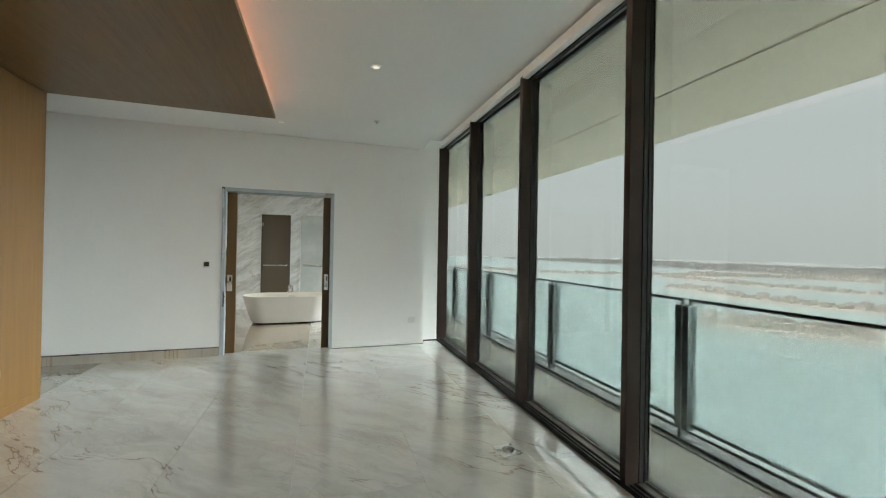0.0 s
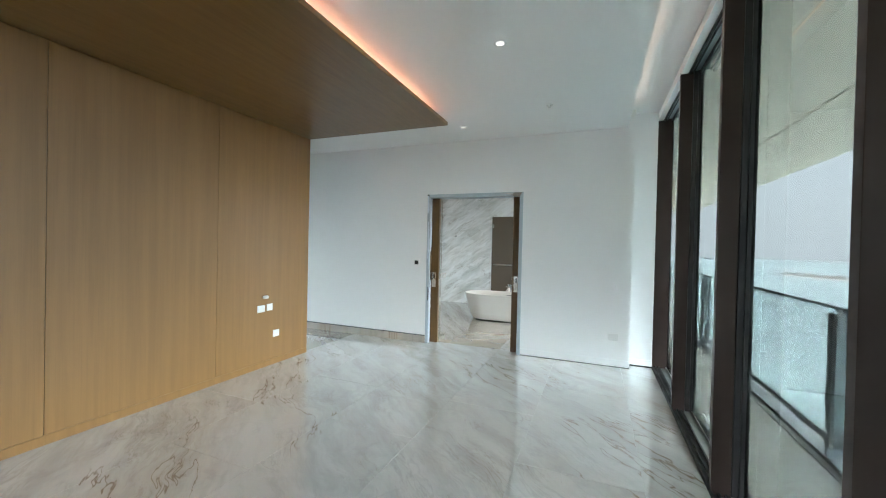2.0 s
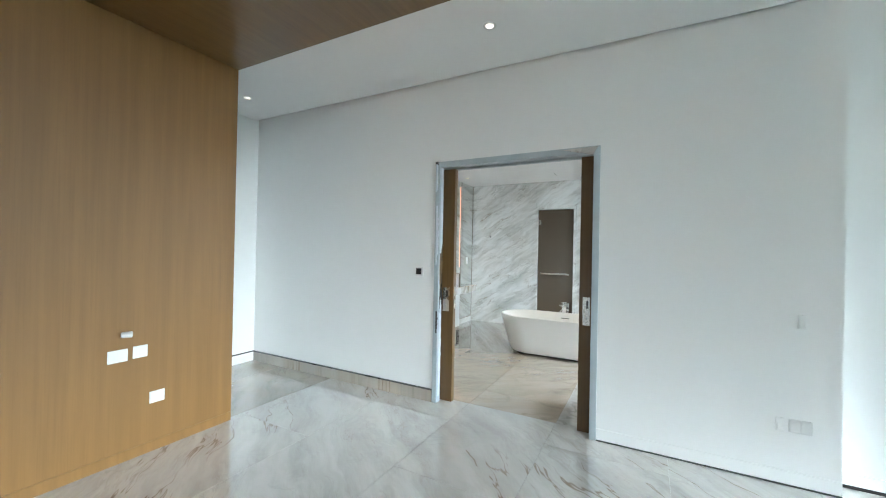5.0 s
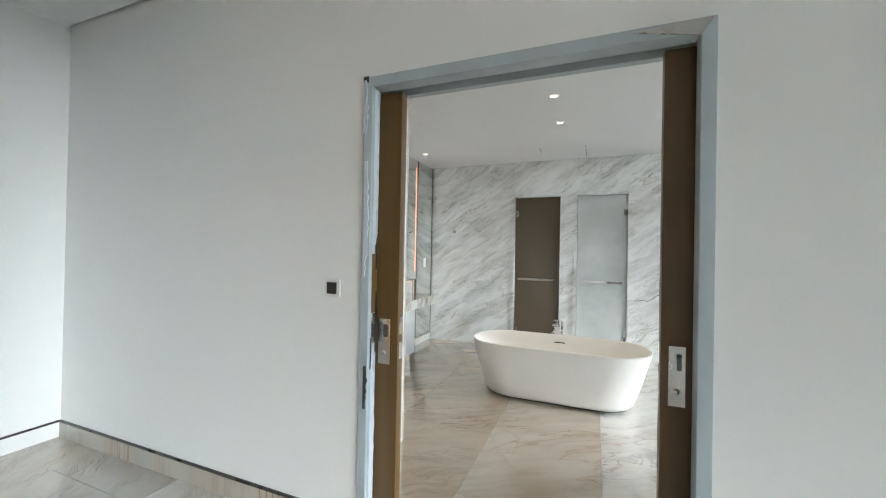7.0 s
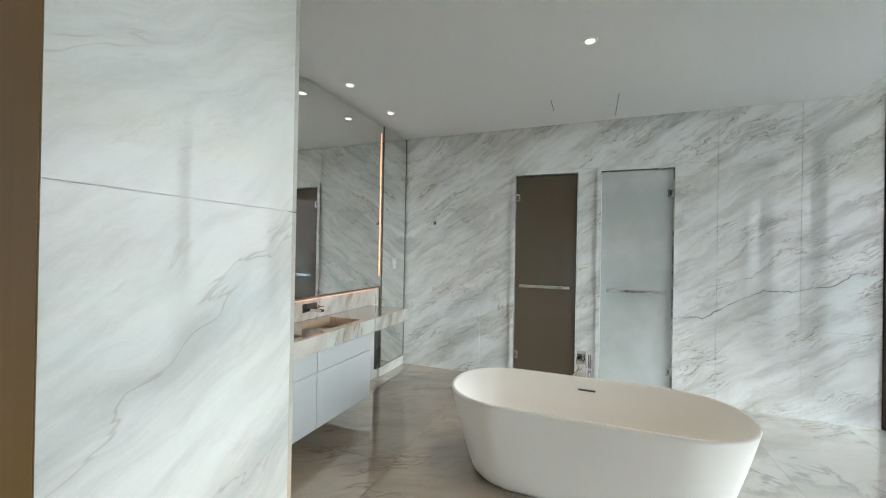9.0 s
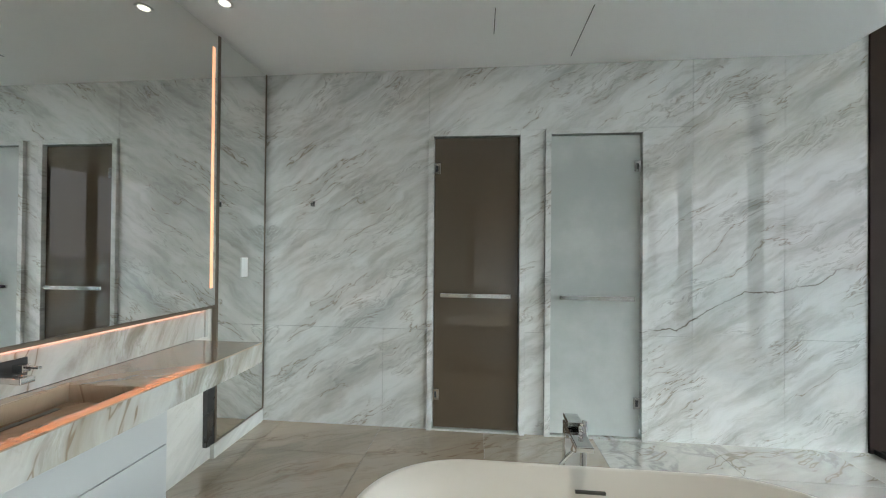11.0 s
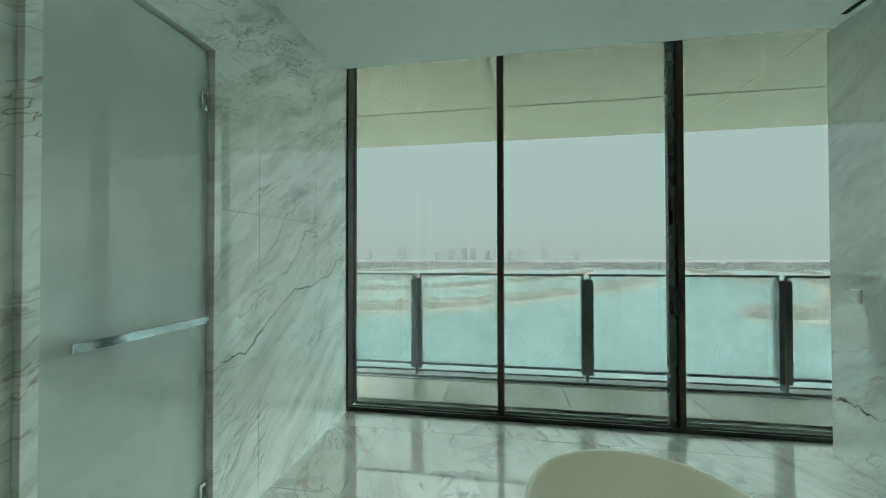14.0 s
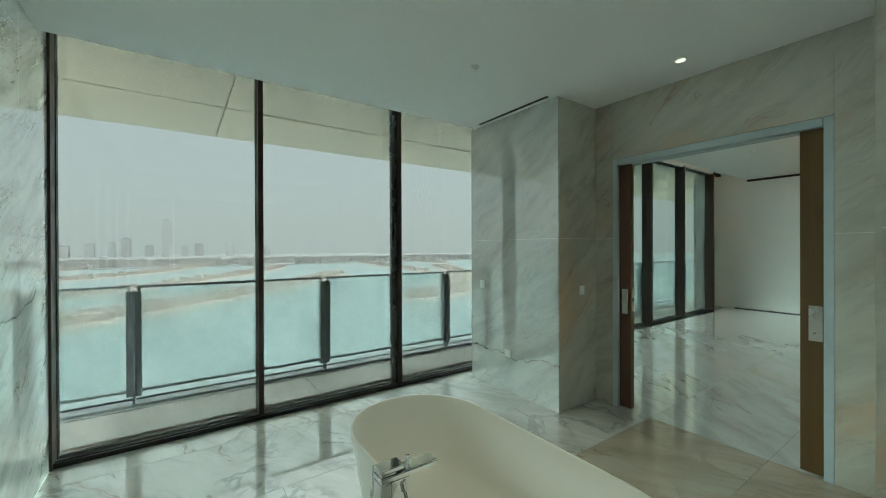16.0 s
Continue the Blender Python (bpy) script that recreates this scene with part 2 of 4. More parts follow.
# Tan floor stone, darkened further for the dim strip behind the oak partition.
M_FLOORN = marble("marble_floor_tan_dimmed", (1, 0, 0), (0, 1, 0), -42, (0.42, 0.39, 0.345), (0.30, 0.275, 0.235), (0.22, 0.13, 0.08), 0.06, spec=1.0, shift=0.03, size=1.05, streak=0.5, veins=1.1, warm=0.45, breccia=0.2, coat=1.45, flecks=0.5)
# Browner bath tiles, darkened further for the shade under and near the vanity.
M_FLOORB = marble("marble_floor_brown_shaded", (1, 0, 0), (0, 1, 0), 30, (0.41, 0.335, 0.255), (0.29, 0.225, 0.16), (0.25, 0.155, 0.09), 0.045, shift=0.04, size=0.95, streak=0.6, warm=0.8, breccia=0.16, coat=1.42, flecks=0.6)
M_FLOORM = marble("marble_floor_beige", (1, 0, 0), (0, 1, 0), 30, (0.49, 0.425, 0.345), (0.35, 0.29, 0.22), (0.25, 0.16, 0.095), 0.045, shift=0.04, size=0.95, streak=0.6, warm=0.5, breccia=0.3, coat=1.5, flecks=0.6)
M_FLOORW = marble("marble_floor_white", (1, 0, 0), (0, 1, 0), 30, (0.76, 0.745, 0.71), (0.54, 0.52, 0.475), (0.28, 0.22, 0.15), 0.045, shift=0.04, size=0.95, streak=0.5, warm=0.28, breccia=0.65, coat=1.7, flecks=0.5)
M_COUNTER = marble("marble_counter", (0, 1, 0), (0.5, 0, 0.9), 62, (0.52, 0.515, 0.49), (0.31, 0.29, 0.245), (0.20, 0.135, 0.08), 0.12, size=1.1, warm=0.35, coat=1.4, flecks=0.7)
# Top and basins: brown-patched counter stone, its colour warmed for the strip's orange glow.
M_COUNTERT = marble("honey_glow_marble", (0, 1, 0), (1, 0, 0.3), 40, (0.42, 0.305, 0.215), (0.29, 0.20, 0.13), (0.18, 0.10, 0.055), 0.12, size=1.2, warm=0.6, coat=1.4, flecks=0.5)
M_GROUT = paint("grout", (0.52, 0.51, 0.48), 0.8)
M_WHITE = paint("white_paint", (0.875, 0.875, 0.86), 0.6)
M_CEIL = paint("ceiling_paint", (0.95, 0.95, 0.945), 0.7)
M_WOOD = veneer("oak_veneer", (0.235, 0.122, 0.034), (0.196, 0.100, 0.026))
M_WOODC = veneer("oak_veneer_flat", (0.21, 0.120, 0.038), (0.165, 0.09, 0.027), grain=(14, 0.55, 14))
M_DOOR = veneer("door_veneer", (0.115, 0.062, 0.018), (0.085, 0.044, 0.012), rough=0.35)
M_DOORR = veneer("door_veneer_red", (0.105, 0.040, 0.020), (0.075, 0.026, 0.013), rough=0.35)
M_BRONZE = metal("bronze_frame", (0.045, 0.030, 0.024), 0.38, 0.6)
M_BLACK = metal("black_frame", (0.018, 0.016, 0.015), 0.45, 0.3)
M_STEEL = metal("primed_steel", (0.47, 0.53, 0.56), 0.45, 0.0, 0.35)
M_RAIL = metal("grey_rail", (0.43, 0.475, 0.485), 0.45, 0.25)
M_SILL = metal("sill_metal", (0.20, 0.205, 0.19), 0.5, 0.3)
M_CHROME = metal("chrome", (0.75, 0.75, 0.75), 0.08, 1.0, 0.1)
M_BRUSHED = metal("brushed_steel", (0.62, 0.61, 0.59), 0.28, 1.0, 0.2)
M_GUN = metal("gunmetal", (0.10, 0.10, 0.10), 0.3, 0.9)
M_GLASS = pane_glass("window_glass", (0.184, 0.185, 0.184), 0.3)
M_GLASSB = pane_glass("bath_window_glass", (0.232, 0.221, 0.226), 0.3)
M_GLASS2 = pane_glass("rail_glass", (0.95, 0.975, 0.97), 0.5)
M_TRIM = metal("bronze_trim", (0.20, 0.165, 0.13), 0.35, 0.8)
M_MIRROR = metal("mirror", (0.80, 0.81, 0.79), 0.01, 1.0, 0.0)
M_TUB = paint("matt_white_resin", (0.90, 0.868, 0.82), 0.3, 0.01)
M_PLASTIC = paint("white_plastic", (0.77, 0.77, 0.75), 0.3, 0.0)
# White lacquer greyed in its colour to hold down window light on the fronts.
M_LACQUER = paint("greyed_white_lacquer", (0.44, 0.445, 0.44), 0.35, 0.0)
M_DARK = paint("dark_gap", (0.02, 0.02, 0.02), 0.8)
M_SCREEN = paint("dark_screen", (0.02, 0.022, 0.025), 0.15, 0.0)
M_FILM = paint("milky_film", (0.74, 0.80, 0.86), 0.25, 0.1)
M_DECK = marble("balcony_stone", (1, 0, 0), (0, 1, 0), 20, (0.90, 0.87, 0.80), (0.80, 0.77, 0.70), (0.6, 0.56, 0.5), 0.4, shift=1.0, veins=0.2, spec=0.5)
M_SOFFIT = paint("soffit_panel", (0.98, 0.78, 0.60), 0.5, 0.0)
M_KERB = metal("grey_edge", (0.56, 0.60, 0.60), 0.5, 0.0, 0.3)
M_LED = emitter("led_warm", (1.0, 0.45, 0.28), 1.5)
M_LEDM = emitter("led_mirror", (1.0, 0.45, 0.26), 0.075)
M_LEDC = emitter("led_counter", (1.0, 0.33, 0.14), 0.6)
M_LAMP = emitter("lamp_disc", (1.0, 0.90, 0.74), 0.15)
M_LAMPD = emitter("lamp_disc_dim", (1.0, 0.92, 0.80), 0.08)
M_LEDW = emitter("led_window_cove", (1.0, 0.62, 0.42), 0.2)
M_BROWNGLASS = Nodes("bronze_glass", 0.025, color=(0.082, 0.060, 0.040)).mat
for socket, value in (("Coat Weight", 1.0), ("Coat Roughness", 0.01), ("Coat IOR", 1.55)):
    M_BROWNGLASS.node_tree.nodes["Principled BSDF"].inputs[socket].default_value = value
frost = Nodes("frosted_glass", 0.24)
blur, _ = frost.noise(frost.position(), 1.4, 5, 0.6)
frost.put("Base Color", frost.mix(frost.ramp(blur, 0.35, 0.68), (0.48, 0.505, 0.488), (0.60, 0.62, 0.60)))
M_FROST = frost.mat
for socket, value in (("Coat Weight", 1.0), ("Coat Roughness", 0.02), ("Coat IOR", 1.8)):
    M_FROST.node_tree.nodes["Principled BSDF"].inputs[socket].default_value = value


# ---- mesh helpers ----
def box(bm, x0, x1, y0, y1, z0, z1):
    v = [bm.verts.new((x, y, z)) for x in (x0, x1) for y in (y0, y1) for z in (z0, z1)]
    for f in ((0, 1, 3, 2), (4, 6, 7, 5), (0, 4, 5, 1), (2, 3, 7, 6), (0, 2, 6, 4), (1, 5, 7, 3)):
        bm.faces.new([v[i] for i in f])


def boxes(*rows, bevel=0.0):
    bm = bmesh.new()
    for r in rows:
        box(bm, *r)
    bmesh.ops.recalc_face_normals(bm, faces=bm.faces)
    if bevel:
        bmesh.ops.bevel(bm, geom=list(bm.edges), offset=bevel, segments=2, profile=0.5, affect="EDGES", clamp_overlap=True)
    return bm


def lathe(profile, steps=32, sx=1.0, sy=1.0, at=(0, 0, 0), power=2.0):
    """A closed body of rings (radius, z); power above 2 squares the ring towards a rounded rectangle."""
    bm = bmesh.new()
    rings = []
    for rx, ry, z in [(p if len(p) == 3 else (p[0], p[0], p[1])) for p in profile]:
        ring = []
        for i in range(steps):
            a = 2 * math.pi * i / steps
            c, s = math.cos(a), math.sin(a)
            ring.append(bm.verts.new((at[0] + sx * rx * math.copysign(abs(c) ** (2 / power), c),
                                      at[1] + sy * ry * math.copysign(abs(s) ** (2 / power), s), at[2] + z)))
        rings.append(ring)
    for a, b in zip(rings, rings[1:]):
        for i in range(steps):
            bm.faces.new((a[i], a[(i + 1) % steps], b[(i + 1) % steps], b[i]))
    bm.faces.new(list(reversed(rings[0])))
    bm.faces.new(rings[-1])
    bmesh.ops.recalc_face_normals(bm, faces=bm.faces)
    for f in bm.faces:
        f.smooth = True
    return bm


def stadium(profile, steps, at):
    """Rings with two straight long sides and round ends: half length, half width and height of each."""
    bm = bmesh.new()
    rings = []
    for a, w, z in profile:
        r = min(a, 1.12 * w)
        ring = []
        for i in range(steps):
            t = 2 * math.pi * (i + 0.5) / steps
            c, s = math.cos(t), math.sin(t)
            ring.append(bm.verts.new((at[0] + math.copysign(a - r, c) + r * math.copysign(abs(c) ** 0.92, c), at[1] + w * math.copysign(abs(s) ** 0.92, s), at[2] + z)))
        rings.append(ring)
    for p, q in zip(rings, rings[1:]):
        for i in range(steps):
            bm.faces.new((p[i], p[(i + 1) % steps], q[(i + 1) % steps], q[i]))
    bm.faces.new(list(reversed(rings[0])))
    bm.faces.new(rings[-1])
    bmesh.ops.recalc_face_normals(bm, faces=bm.faces)
    for f in bm.faces:
        f.smooth = True
    return bm


def tube(points, radius, steps=10):
    """A round tube along points."""
    bm = bmesh.new()
    pts = [Vector(p) for p in points]
    rings = []
    for i, p in enumerate(pts):
        d = (pts[min(i + 1, len(pts) - 1)] - pts[max(i - 1, 0)]).normalized()
        side = d.orthogonal().normalized() if i == 0 else (side - d * side.dot(d)).normalized()
        up = d.cross(side)
        rings.append([bm.verts.new(p + radius * (math.cos(2 * math.pi * k / steps) * side + math.sin(2 * math.pi * k / steps) * up)) for k in range(steps)])
    for a, b in zip(rings, rings[1:]):
        for k in range(steps):
            bm.faces.new((a[k], a[(k + 1) % steps], b[(k + 1) % steps], b[k]))
    bm.faces.new(list(reversed(rings[0])))
    bm.faces.new(rings[-1])
    bmesh.ops.recalc_face_normals(bm, faces=bm.faces)
    for f in bm.faces:
        f.smooth = True
    return bm


def part(name, bm, material, parent=None, label=""):
    me = bpy.data.meshes.new(name)
    bm.to_mesh(me)
    bm.free()
    me.materials.append(material)
    ob = new(name, me)
    if parent:
        ob.parent = parent
        ob.matrix_parent_inverse = parent.matrix_basis.inverted()
    if label:
        ob["label"] = label
    return ob


def empty(name, at, label="", category="", group="", kind=""):
    ob = new(name)
    ob.location = at
    ob.empty_display_size = 0.1
    bpy.context.view_layer.update()
    ob.matrix_basis = Matrix.Translation(at)
    return tagged(ob, label, category, group, kind)


def structure(name, bm, material, label, category):
    return tagged(part(name, bm, material), label, category, kind="structure")


# ---- floors, walls and ceilings ----
WX0, BX0, WIN = -4.05, -2.84, 2.04          # west walls, window line
Y0, YD, YB, YP, YN = -1.42, 6.56, 6.72, 7.33, 11.01   # south wall, door wall faces, pier face, north wall
DX0, DX1, DZ = -1.262, 0.285, 2.42          # double door opening
CB, CT = 3.24, 2.98                          # ceilings
PX0, PX1, YPL = -1.54, 0.47, 7.61            # piers in front of the door

floor = structure("floor", boxes((WX0, WIN - 0.001, Y0, YN, -0.12, -0.004), (WIN - 0.001, 2.37, Y0, -0.565, -0.12, 0.0)), M_GROUT, "polished white marble floor in large slabs", "floor")
structure("ceiling_bedroom", boxes((WX0, 1.66, Y0, YD - 0.028, CB, CB + 0.3), (WX0, 1.66, YD - 0.028, YD, CB + 0.06, CB + 0.3), (1.66, 2.4, Y0, 6.76, 3.47, 3.6)), M_CEIL, "smooth white painted plaster ceiling", "ceiling")
structure("ceiling_bath", boxes((BX0, 1.654, YB, YN, CT, CT + 0.3), (1.655, 1.682, 6.84, YN + 0.05, CT + 0.002, 3.6), (1.682, 2.4, 6.84, YN + 0.05, 3.37, 3.6)), M_CEIL, "smooth white painted plaster ceiling with downlights", "ceiling")
structure("cove_light", boxes((1.664, 1.674, Y0 + 0.1, 6.4, 3.40, 3.41)), M_LEDW, "hidden warm light strip in the window cove", "light strip")
structure("wall_south", boxes((WX0 - 0.2, 2.4, Y0 - 0.2, Y0, -0.1, 3.6)), M_WHITE, "plain white painted wall at the end of the bedroom", "wall")
structure("wall_west", boxes((WX0 - 0.2, WX0, Y0, YD, -0.1, 3.6)), M_WHITE, "plain white painted wall", "wall")
structure("wall_window_end", boxes((2.37, 2.5, Y0, -0.57, -0.1, 3.6), (2.24, 2.37, -0.60, -0.57, -0.1, 3.6)), M_WHITE, "white painted recess wall beside the window", "wall")
door_wall = structure("wall_door", boxes((WX0 - 0.2, DX0, YD, YB, -0.1, 3.6), (DX1, 1.0, YD, YB, -0.1, 3.6), (1.0, 1.75, YD, 6.80, -0.1, 3.6), (DX0, DX1, YD, YB, DZ, 3.6)),
                      M_WHITE, "white painted wall with a wide double door opening", "wall")
structure("wall_window_return", boxes((1.75, WIN, 6.74, 6.84, -0.1, 3.6)), M_WHITE, "narrow white return wall beside the window", "wall")
structure("wall_bath_backing", boxes((BX0 - 0.2, PX0 - 0.02, YB, YPL - 0.02, -0.1, 3.3), (PX1 + 0.02, 1.74, 6.801, YP - 0.02, -0.1, 3.3),
                                     (BX0 - 0.2, BX0, YPL - 0.02, YN, -0.1, 3.3)), M_WHITE, "wall core behind the marble slabs", "wall")
# north wall with two door openings
S1, S2, SZ = (-1.345, -0.645), (-0.40, 0.298), 2.412
north = structure("wall_north", boxes((BX0 - 0.2, S1[0], YN + 0.02, YN + 0.2, -0.1, 3.3), (S1[1], S2[0], YN + 0.02, YN + 0.2, -0.1, 3.3),
                                      (S2[1], 2.11, YN + 0.045, YN + 0.2, -0.1, 3.5), (S1[0], S1[1], YN + 0.02, YN + 0.2, SZ, 3.3),
                                      (S2[0], S2[1], YN + 0.02, YN + 0.2, SZ, 3.3)), M_GROUT, "wall clad in veined white marble slabs", "wall")

# skirting with a dark metal shadow line
for n, (rows, lines) in enumerate((
        (((WX0, DX0 - 0.004, YD - 0.012, YD, 0, 0.115),), ((WX0, DX0 - 0.004, YD - 0.009, YD, 0.115, 0.130),)),
        (((WX0, WX0 + 0.012, Y0, YD - 0.012, 0, 0.115),), ((WX0, WX0 + 0.009, Y0, YD - 0.012, 0.115, 0.130),)))):
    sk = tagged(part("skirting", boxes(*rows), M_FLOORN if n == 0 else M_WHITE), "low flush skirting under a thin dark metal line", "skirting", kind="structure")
    part("metal_line", boxes(*lines), M_GUN, sk)
sk = tagged(part("skirting", boxes((DX1 + 0.004, 1.75, YD - 0.006, YD, 0.012, 0.10)), M_WHITE), "white flush skirting under a thin grey line", "skirting", kind="structure")
part("metal_line", boxes((DX1 + 0.004, 1.75, YD - 0.008, YD, 0.0, 0.012)), M_GUN, sk)
sk = tagged(part("skirting", boxes((WX0, 1.9, Y0, Y0 + 0.012, 0.02, 0.115)), M_WHITE), "white skirting along the end wall", "skirting", kind="structure")
part("metal_line", boxes((WX0, 1.9, Y0, Y0 + 0.014, 0.0, 0.02)), M_GUN, sk)
sk = tagged(part("skirting", boxes((1.755, WIN, 6.728, 6.74, 0.022, 0.10)), M_WHITE), "short white skirting beside the window", "skirting", kind="structure")
part("metal_line", boxes((1.755, WIN, 6.726, 6.74, 0.0, 0.022)), M_BLACK, sk)


# ---- windows and balcony ----
def post(at_y, width, wide_sash=0.0, z1=3.38, name="mullion", line=WIN, deep=0.11):
    """A bronze window post: a fin into the room and a dark sash frame behind it."""
    e = empty(name, (line, at_y, 0), "dark bronze aluminium window post standing on the sill", "window post", "window posts", "structure")
    part("fin", boxes((line, line + deep, at_y - width / 2, at_y + width / 2, 0, z1), bevel=0.002), M_BRONZE, e)
    part("sash_frame", boxes((line + deep + 0.002, line + deep + 0.04, at_y - width / 2 - 0.004, at_y + width / 2 + 0.004, 0.02, z1),
                             (line + deep + 0.042, line + deep + 0.085, at_y - width / 2 - 0.008, at_y + width / 2 + 0.008, 0.02, z1), bevel=0.002), M_BLACK, e)
    if wide_sash:
        part("sliding_sash", boxes((line + 0.03, line + 0.085, at_y + width / 2 + 0.002, at_y + width / 2 + wide_sash, 0.03, z1 - 0.03), bevel=0.003), M_GUN, e)
    return e


def window(name, y0, y1, z1, label, line=WIN):
    e = empty(name, (line, (y0 + y1) / 2, 0), label, "window", "", "structure")
    front = line + (0.026 if line < WIN else 0.0)
    part("sill_track", boxes((front, front + 0.012, y0, y1, 0, 0.035), (line + 0.04, line + 0.055, y0, y1, 0, 0.03), (line + 0.08, line + 0.095, y0, y1, 0, 0.03),
                             (front, line + 0.098, y0, y1, -0.03, 0.012), bevel=0.001), M_BLACK, e)
    part("sill_pan", boxes((line + 0.0985, line + 0.26, y0, y1, -0.03, 0.010), (line + 0.165, line + 0.19, y0, y1, 0.010, 0.032), bevel=0.001), M_SILL, e, "grey-green metal sill pan")
    part("head_lining", boxes((line, line + 0.062, y0, y1, z1 - 0.03, z1 + 0.06)), M_WHITE, e)
    part("head_frame", boxes((line + 0.064, line + 0.084, y0, y1, z1 - 0.045, z1 + 0.06), (line + 0.10, line + 0.112, y0, y1, z1 - 0.035, z1 + 0.06),
                             (line + 0.16, line + 0.21, y0, y1, z1 - 0.045, z1 + 0.06), bevel=0.002), M_BLACK, e)
    part("head_track", boxes((line + 0.084, line + 0.16, y0, y1, z1 - 0.015, z1 + 0.06)), M_RAIL, e)
    g = part("pane", boxes((line + 0.175, line + 0.177, y0, y1, 0.03, z1 - 0.03)), M_GLASSB if line < WIN else M_GLASS, e)
    g.visible_shadow = False
    return e


BED_Y = [-0.5, 1.02, 2.44, 3.89, 5.30, 6.755]
BATH_Y = [6.86, 8.215, 9.635, 10.995]
BED_TOP, BATH_TOP, BWIN = 3.38, 3.32, 1.915
for i, (a, b) in enumerate(zip(BED_Y, BED_Y[1:])):
    window("window_%d" % (i + 1), a, b, BED_TOP, "full-height fixed window in dark bronze frame")
for i, (a, b) in enumerate(zip(BATH_Y, BATH_Y[1:])):
    window("window_%d" % (i + 6), a, b, BATH_TOP, "full-height bathroom window in dark bronze frame", BWIN)
for y in BED_Y[1:-1]:
    post(y, 0.052, z1=BED_TOP)
for y, w, z1, line in ((-0.53, 0.07, BED_TOP, WIN), (6.79, 0.07, BED_TOP, WIN), (11.02, 0.05, BATH_TOP, BWIN)):
    e = empty("window_jamb", (line, y, 0), "deep dark bronze window jamb against the wall", "window jamb", "window posts", "structure")
    part("lining", boxes((line, line + (0.19 if line == WIN else 0.13), y - w / 2, y + w / 2, 0, z1), bevel=0.003), M_BRONZE, e)
part("sash_frame", boxes((BWIN + 0.132, BWIN + 0.19, 10.990, 11.045, 0.02, BATH_TOP)), M_BLACK, e)
post(9.635, 0.045, z1=BATH_TOP, line=BWIN + 0.07, deep=0.05)
opener = post(8.215, 0.05, 0.058, z1=BATH_TOP, line=BWIN + 0.03, deep=0.08)
for z in (1.78, 1.06):
    h = part("handle", boxes((BWIN + 0.03, BWIN + 0.059, 8.252, 8.280, z - 0.02, z + 0.09), (BWIN + 0.008, BWIN + 0.029, 8.252, 8.277, z - 0.13, z + 0.05),
                             bevel=0.003), M_BLACK, opener, "black window handle")

deck = structure("balcony_floor", boxes((2.13, 3.2, -9, 18, -0.3, -0.035)), M_GROUT, "beige stone balcony floor", "balcony floor")
kerb = tagged(part("balcony_edge", boxes((3.012, 3.20, -9, 18, -0.035, 0.012), bevel=0.002), M_KERB), "grey metal edge profile along the balcony", "balcony edge", kind="structure")
part("edge_strip", boxes((2.952, 3.002, -9, 18, -0.035, -0.012)), M_KERB, kerb)
part("joint", boxes((2.938, 3.014, -9, 18, -0.034, -0.026), (3.17, 3.20, -9, 18, 0.0125, 0.022)), M_DARK, kerb, "dark shadow joint")
rail = empty("balcony_railing", (3.09, 4, 0), "glass balcony railing with grey steel posts", "railing", "", "structure")
POSTS = [14.46, 12.545, 10.63, 8.71, 6.80, 4.79, 2.85, 0.92, -1.0, -2.9, -4.8]
for y in POSTS:
    p = part("post", boxes((3.03, 3.13, y - 0.062, y - 0.014, 0.085, 1.13), (3.03, 3.13, y + 0.014, y + 0.062, 0.085, 1.13), bevel=0.002), M_RAIL, rail)
    part("strut", boxes((3.015, 3.11, y - 0.011, y + 0.011, 0.012, 1.14)), M_STEEL, p)
for a, b in zip(POSTS[1:], POSTS):
    g = part("pane", boxes((3.085, 3.093, a + 0.03, b - 0.03, 0.13, 1.165)), M_GLASS2, rail)
    g.visible_shadow = False
    part("top_bar", boxes((3.072, 3.106, a + 0.028, b - 0.028, 1.165, 1.19), (3.076, 3.102, a + 0.028, a + 0.05, 1.10, 1.165), (3.076, 3.102, b - 0.05, b - 0.028, 1.10, 1.165), bevel=0.002), M_RAIL, rail)
    part("bottom_bar", boxes((3.072, 3.106, a + 0.028, b - 0.028, 0.115, 0.145), bevel=0.002), M_RAIL, rail)
soffit = structure("balcony_soffit", boxes((2.2, 5.30, -14, 22, 3.40, 3.8)), M_DARK, "beige metal panels under the balcony above", "soffit")

# ---- pocket double door ----
door = empty("door_1", ((DX0 + DX1) / 2, (YD + YB) / 2, 0), "wide pocket double door, open, in unfinished primed steel frame", "door", "", "structure")
part("frame_jamb", boxes((DX0, DX0 + 0.052, YD - 0.010, YD + 0.07, 0, DZ), (DX0 + 0.030, DX0 + 0.040, YD + 0.07, YD + 0.09, 0, DZ - 0.05), bevel=0.003), M_STEEL, door)
part("frame_jamb", boxes((DX1 - 0.052, DX1, YD - 0.010, YD + 0.07, 0, DZ), bevel=0.003), M_STEEL, door)
part("frame_head", boxes((DX0 + 0.054, DX1 - 0.054, YD - 0.010, YD + 0.075, DZ - 0.055, DZ), (DX0 + 0.054, DX1 - 0.054, YD + 0.1425, YB + 0.024, DZ - 0.06, DZ - 0.002), bevel=0.003), M_STEEL, door)
part("frame_jamb", boxes((DX0, DX0 + 0.05, YD + 0.1425, YB + 0.022, 0, DZ), bevel=0.003), M_STEEL, door)
part("frame_jamb", boxes((DX1 - 0.05, DX1, YD + 0.1425, YB + 0.022, 0, DZ), bevel=0.003), M_STEEL, door)
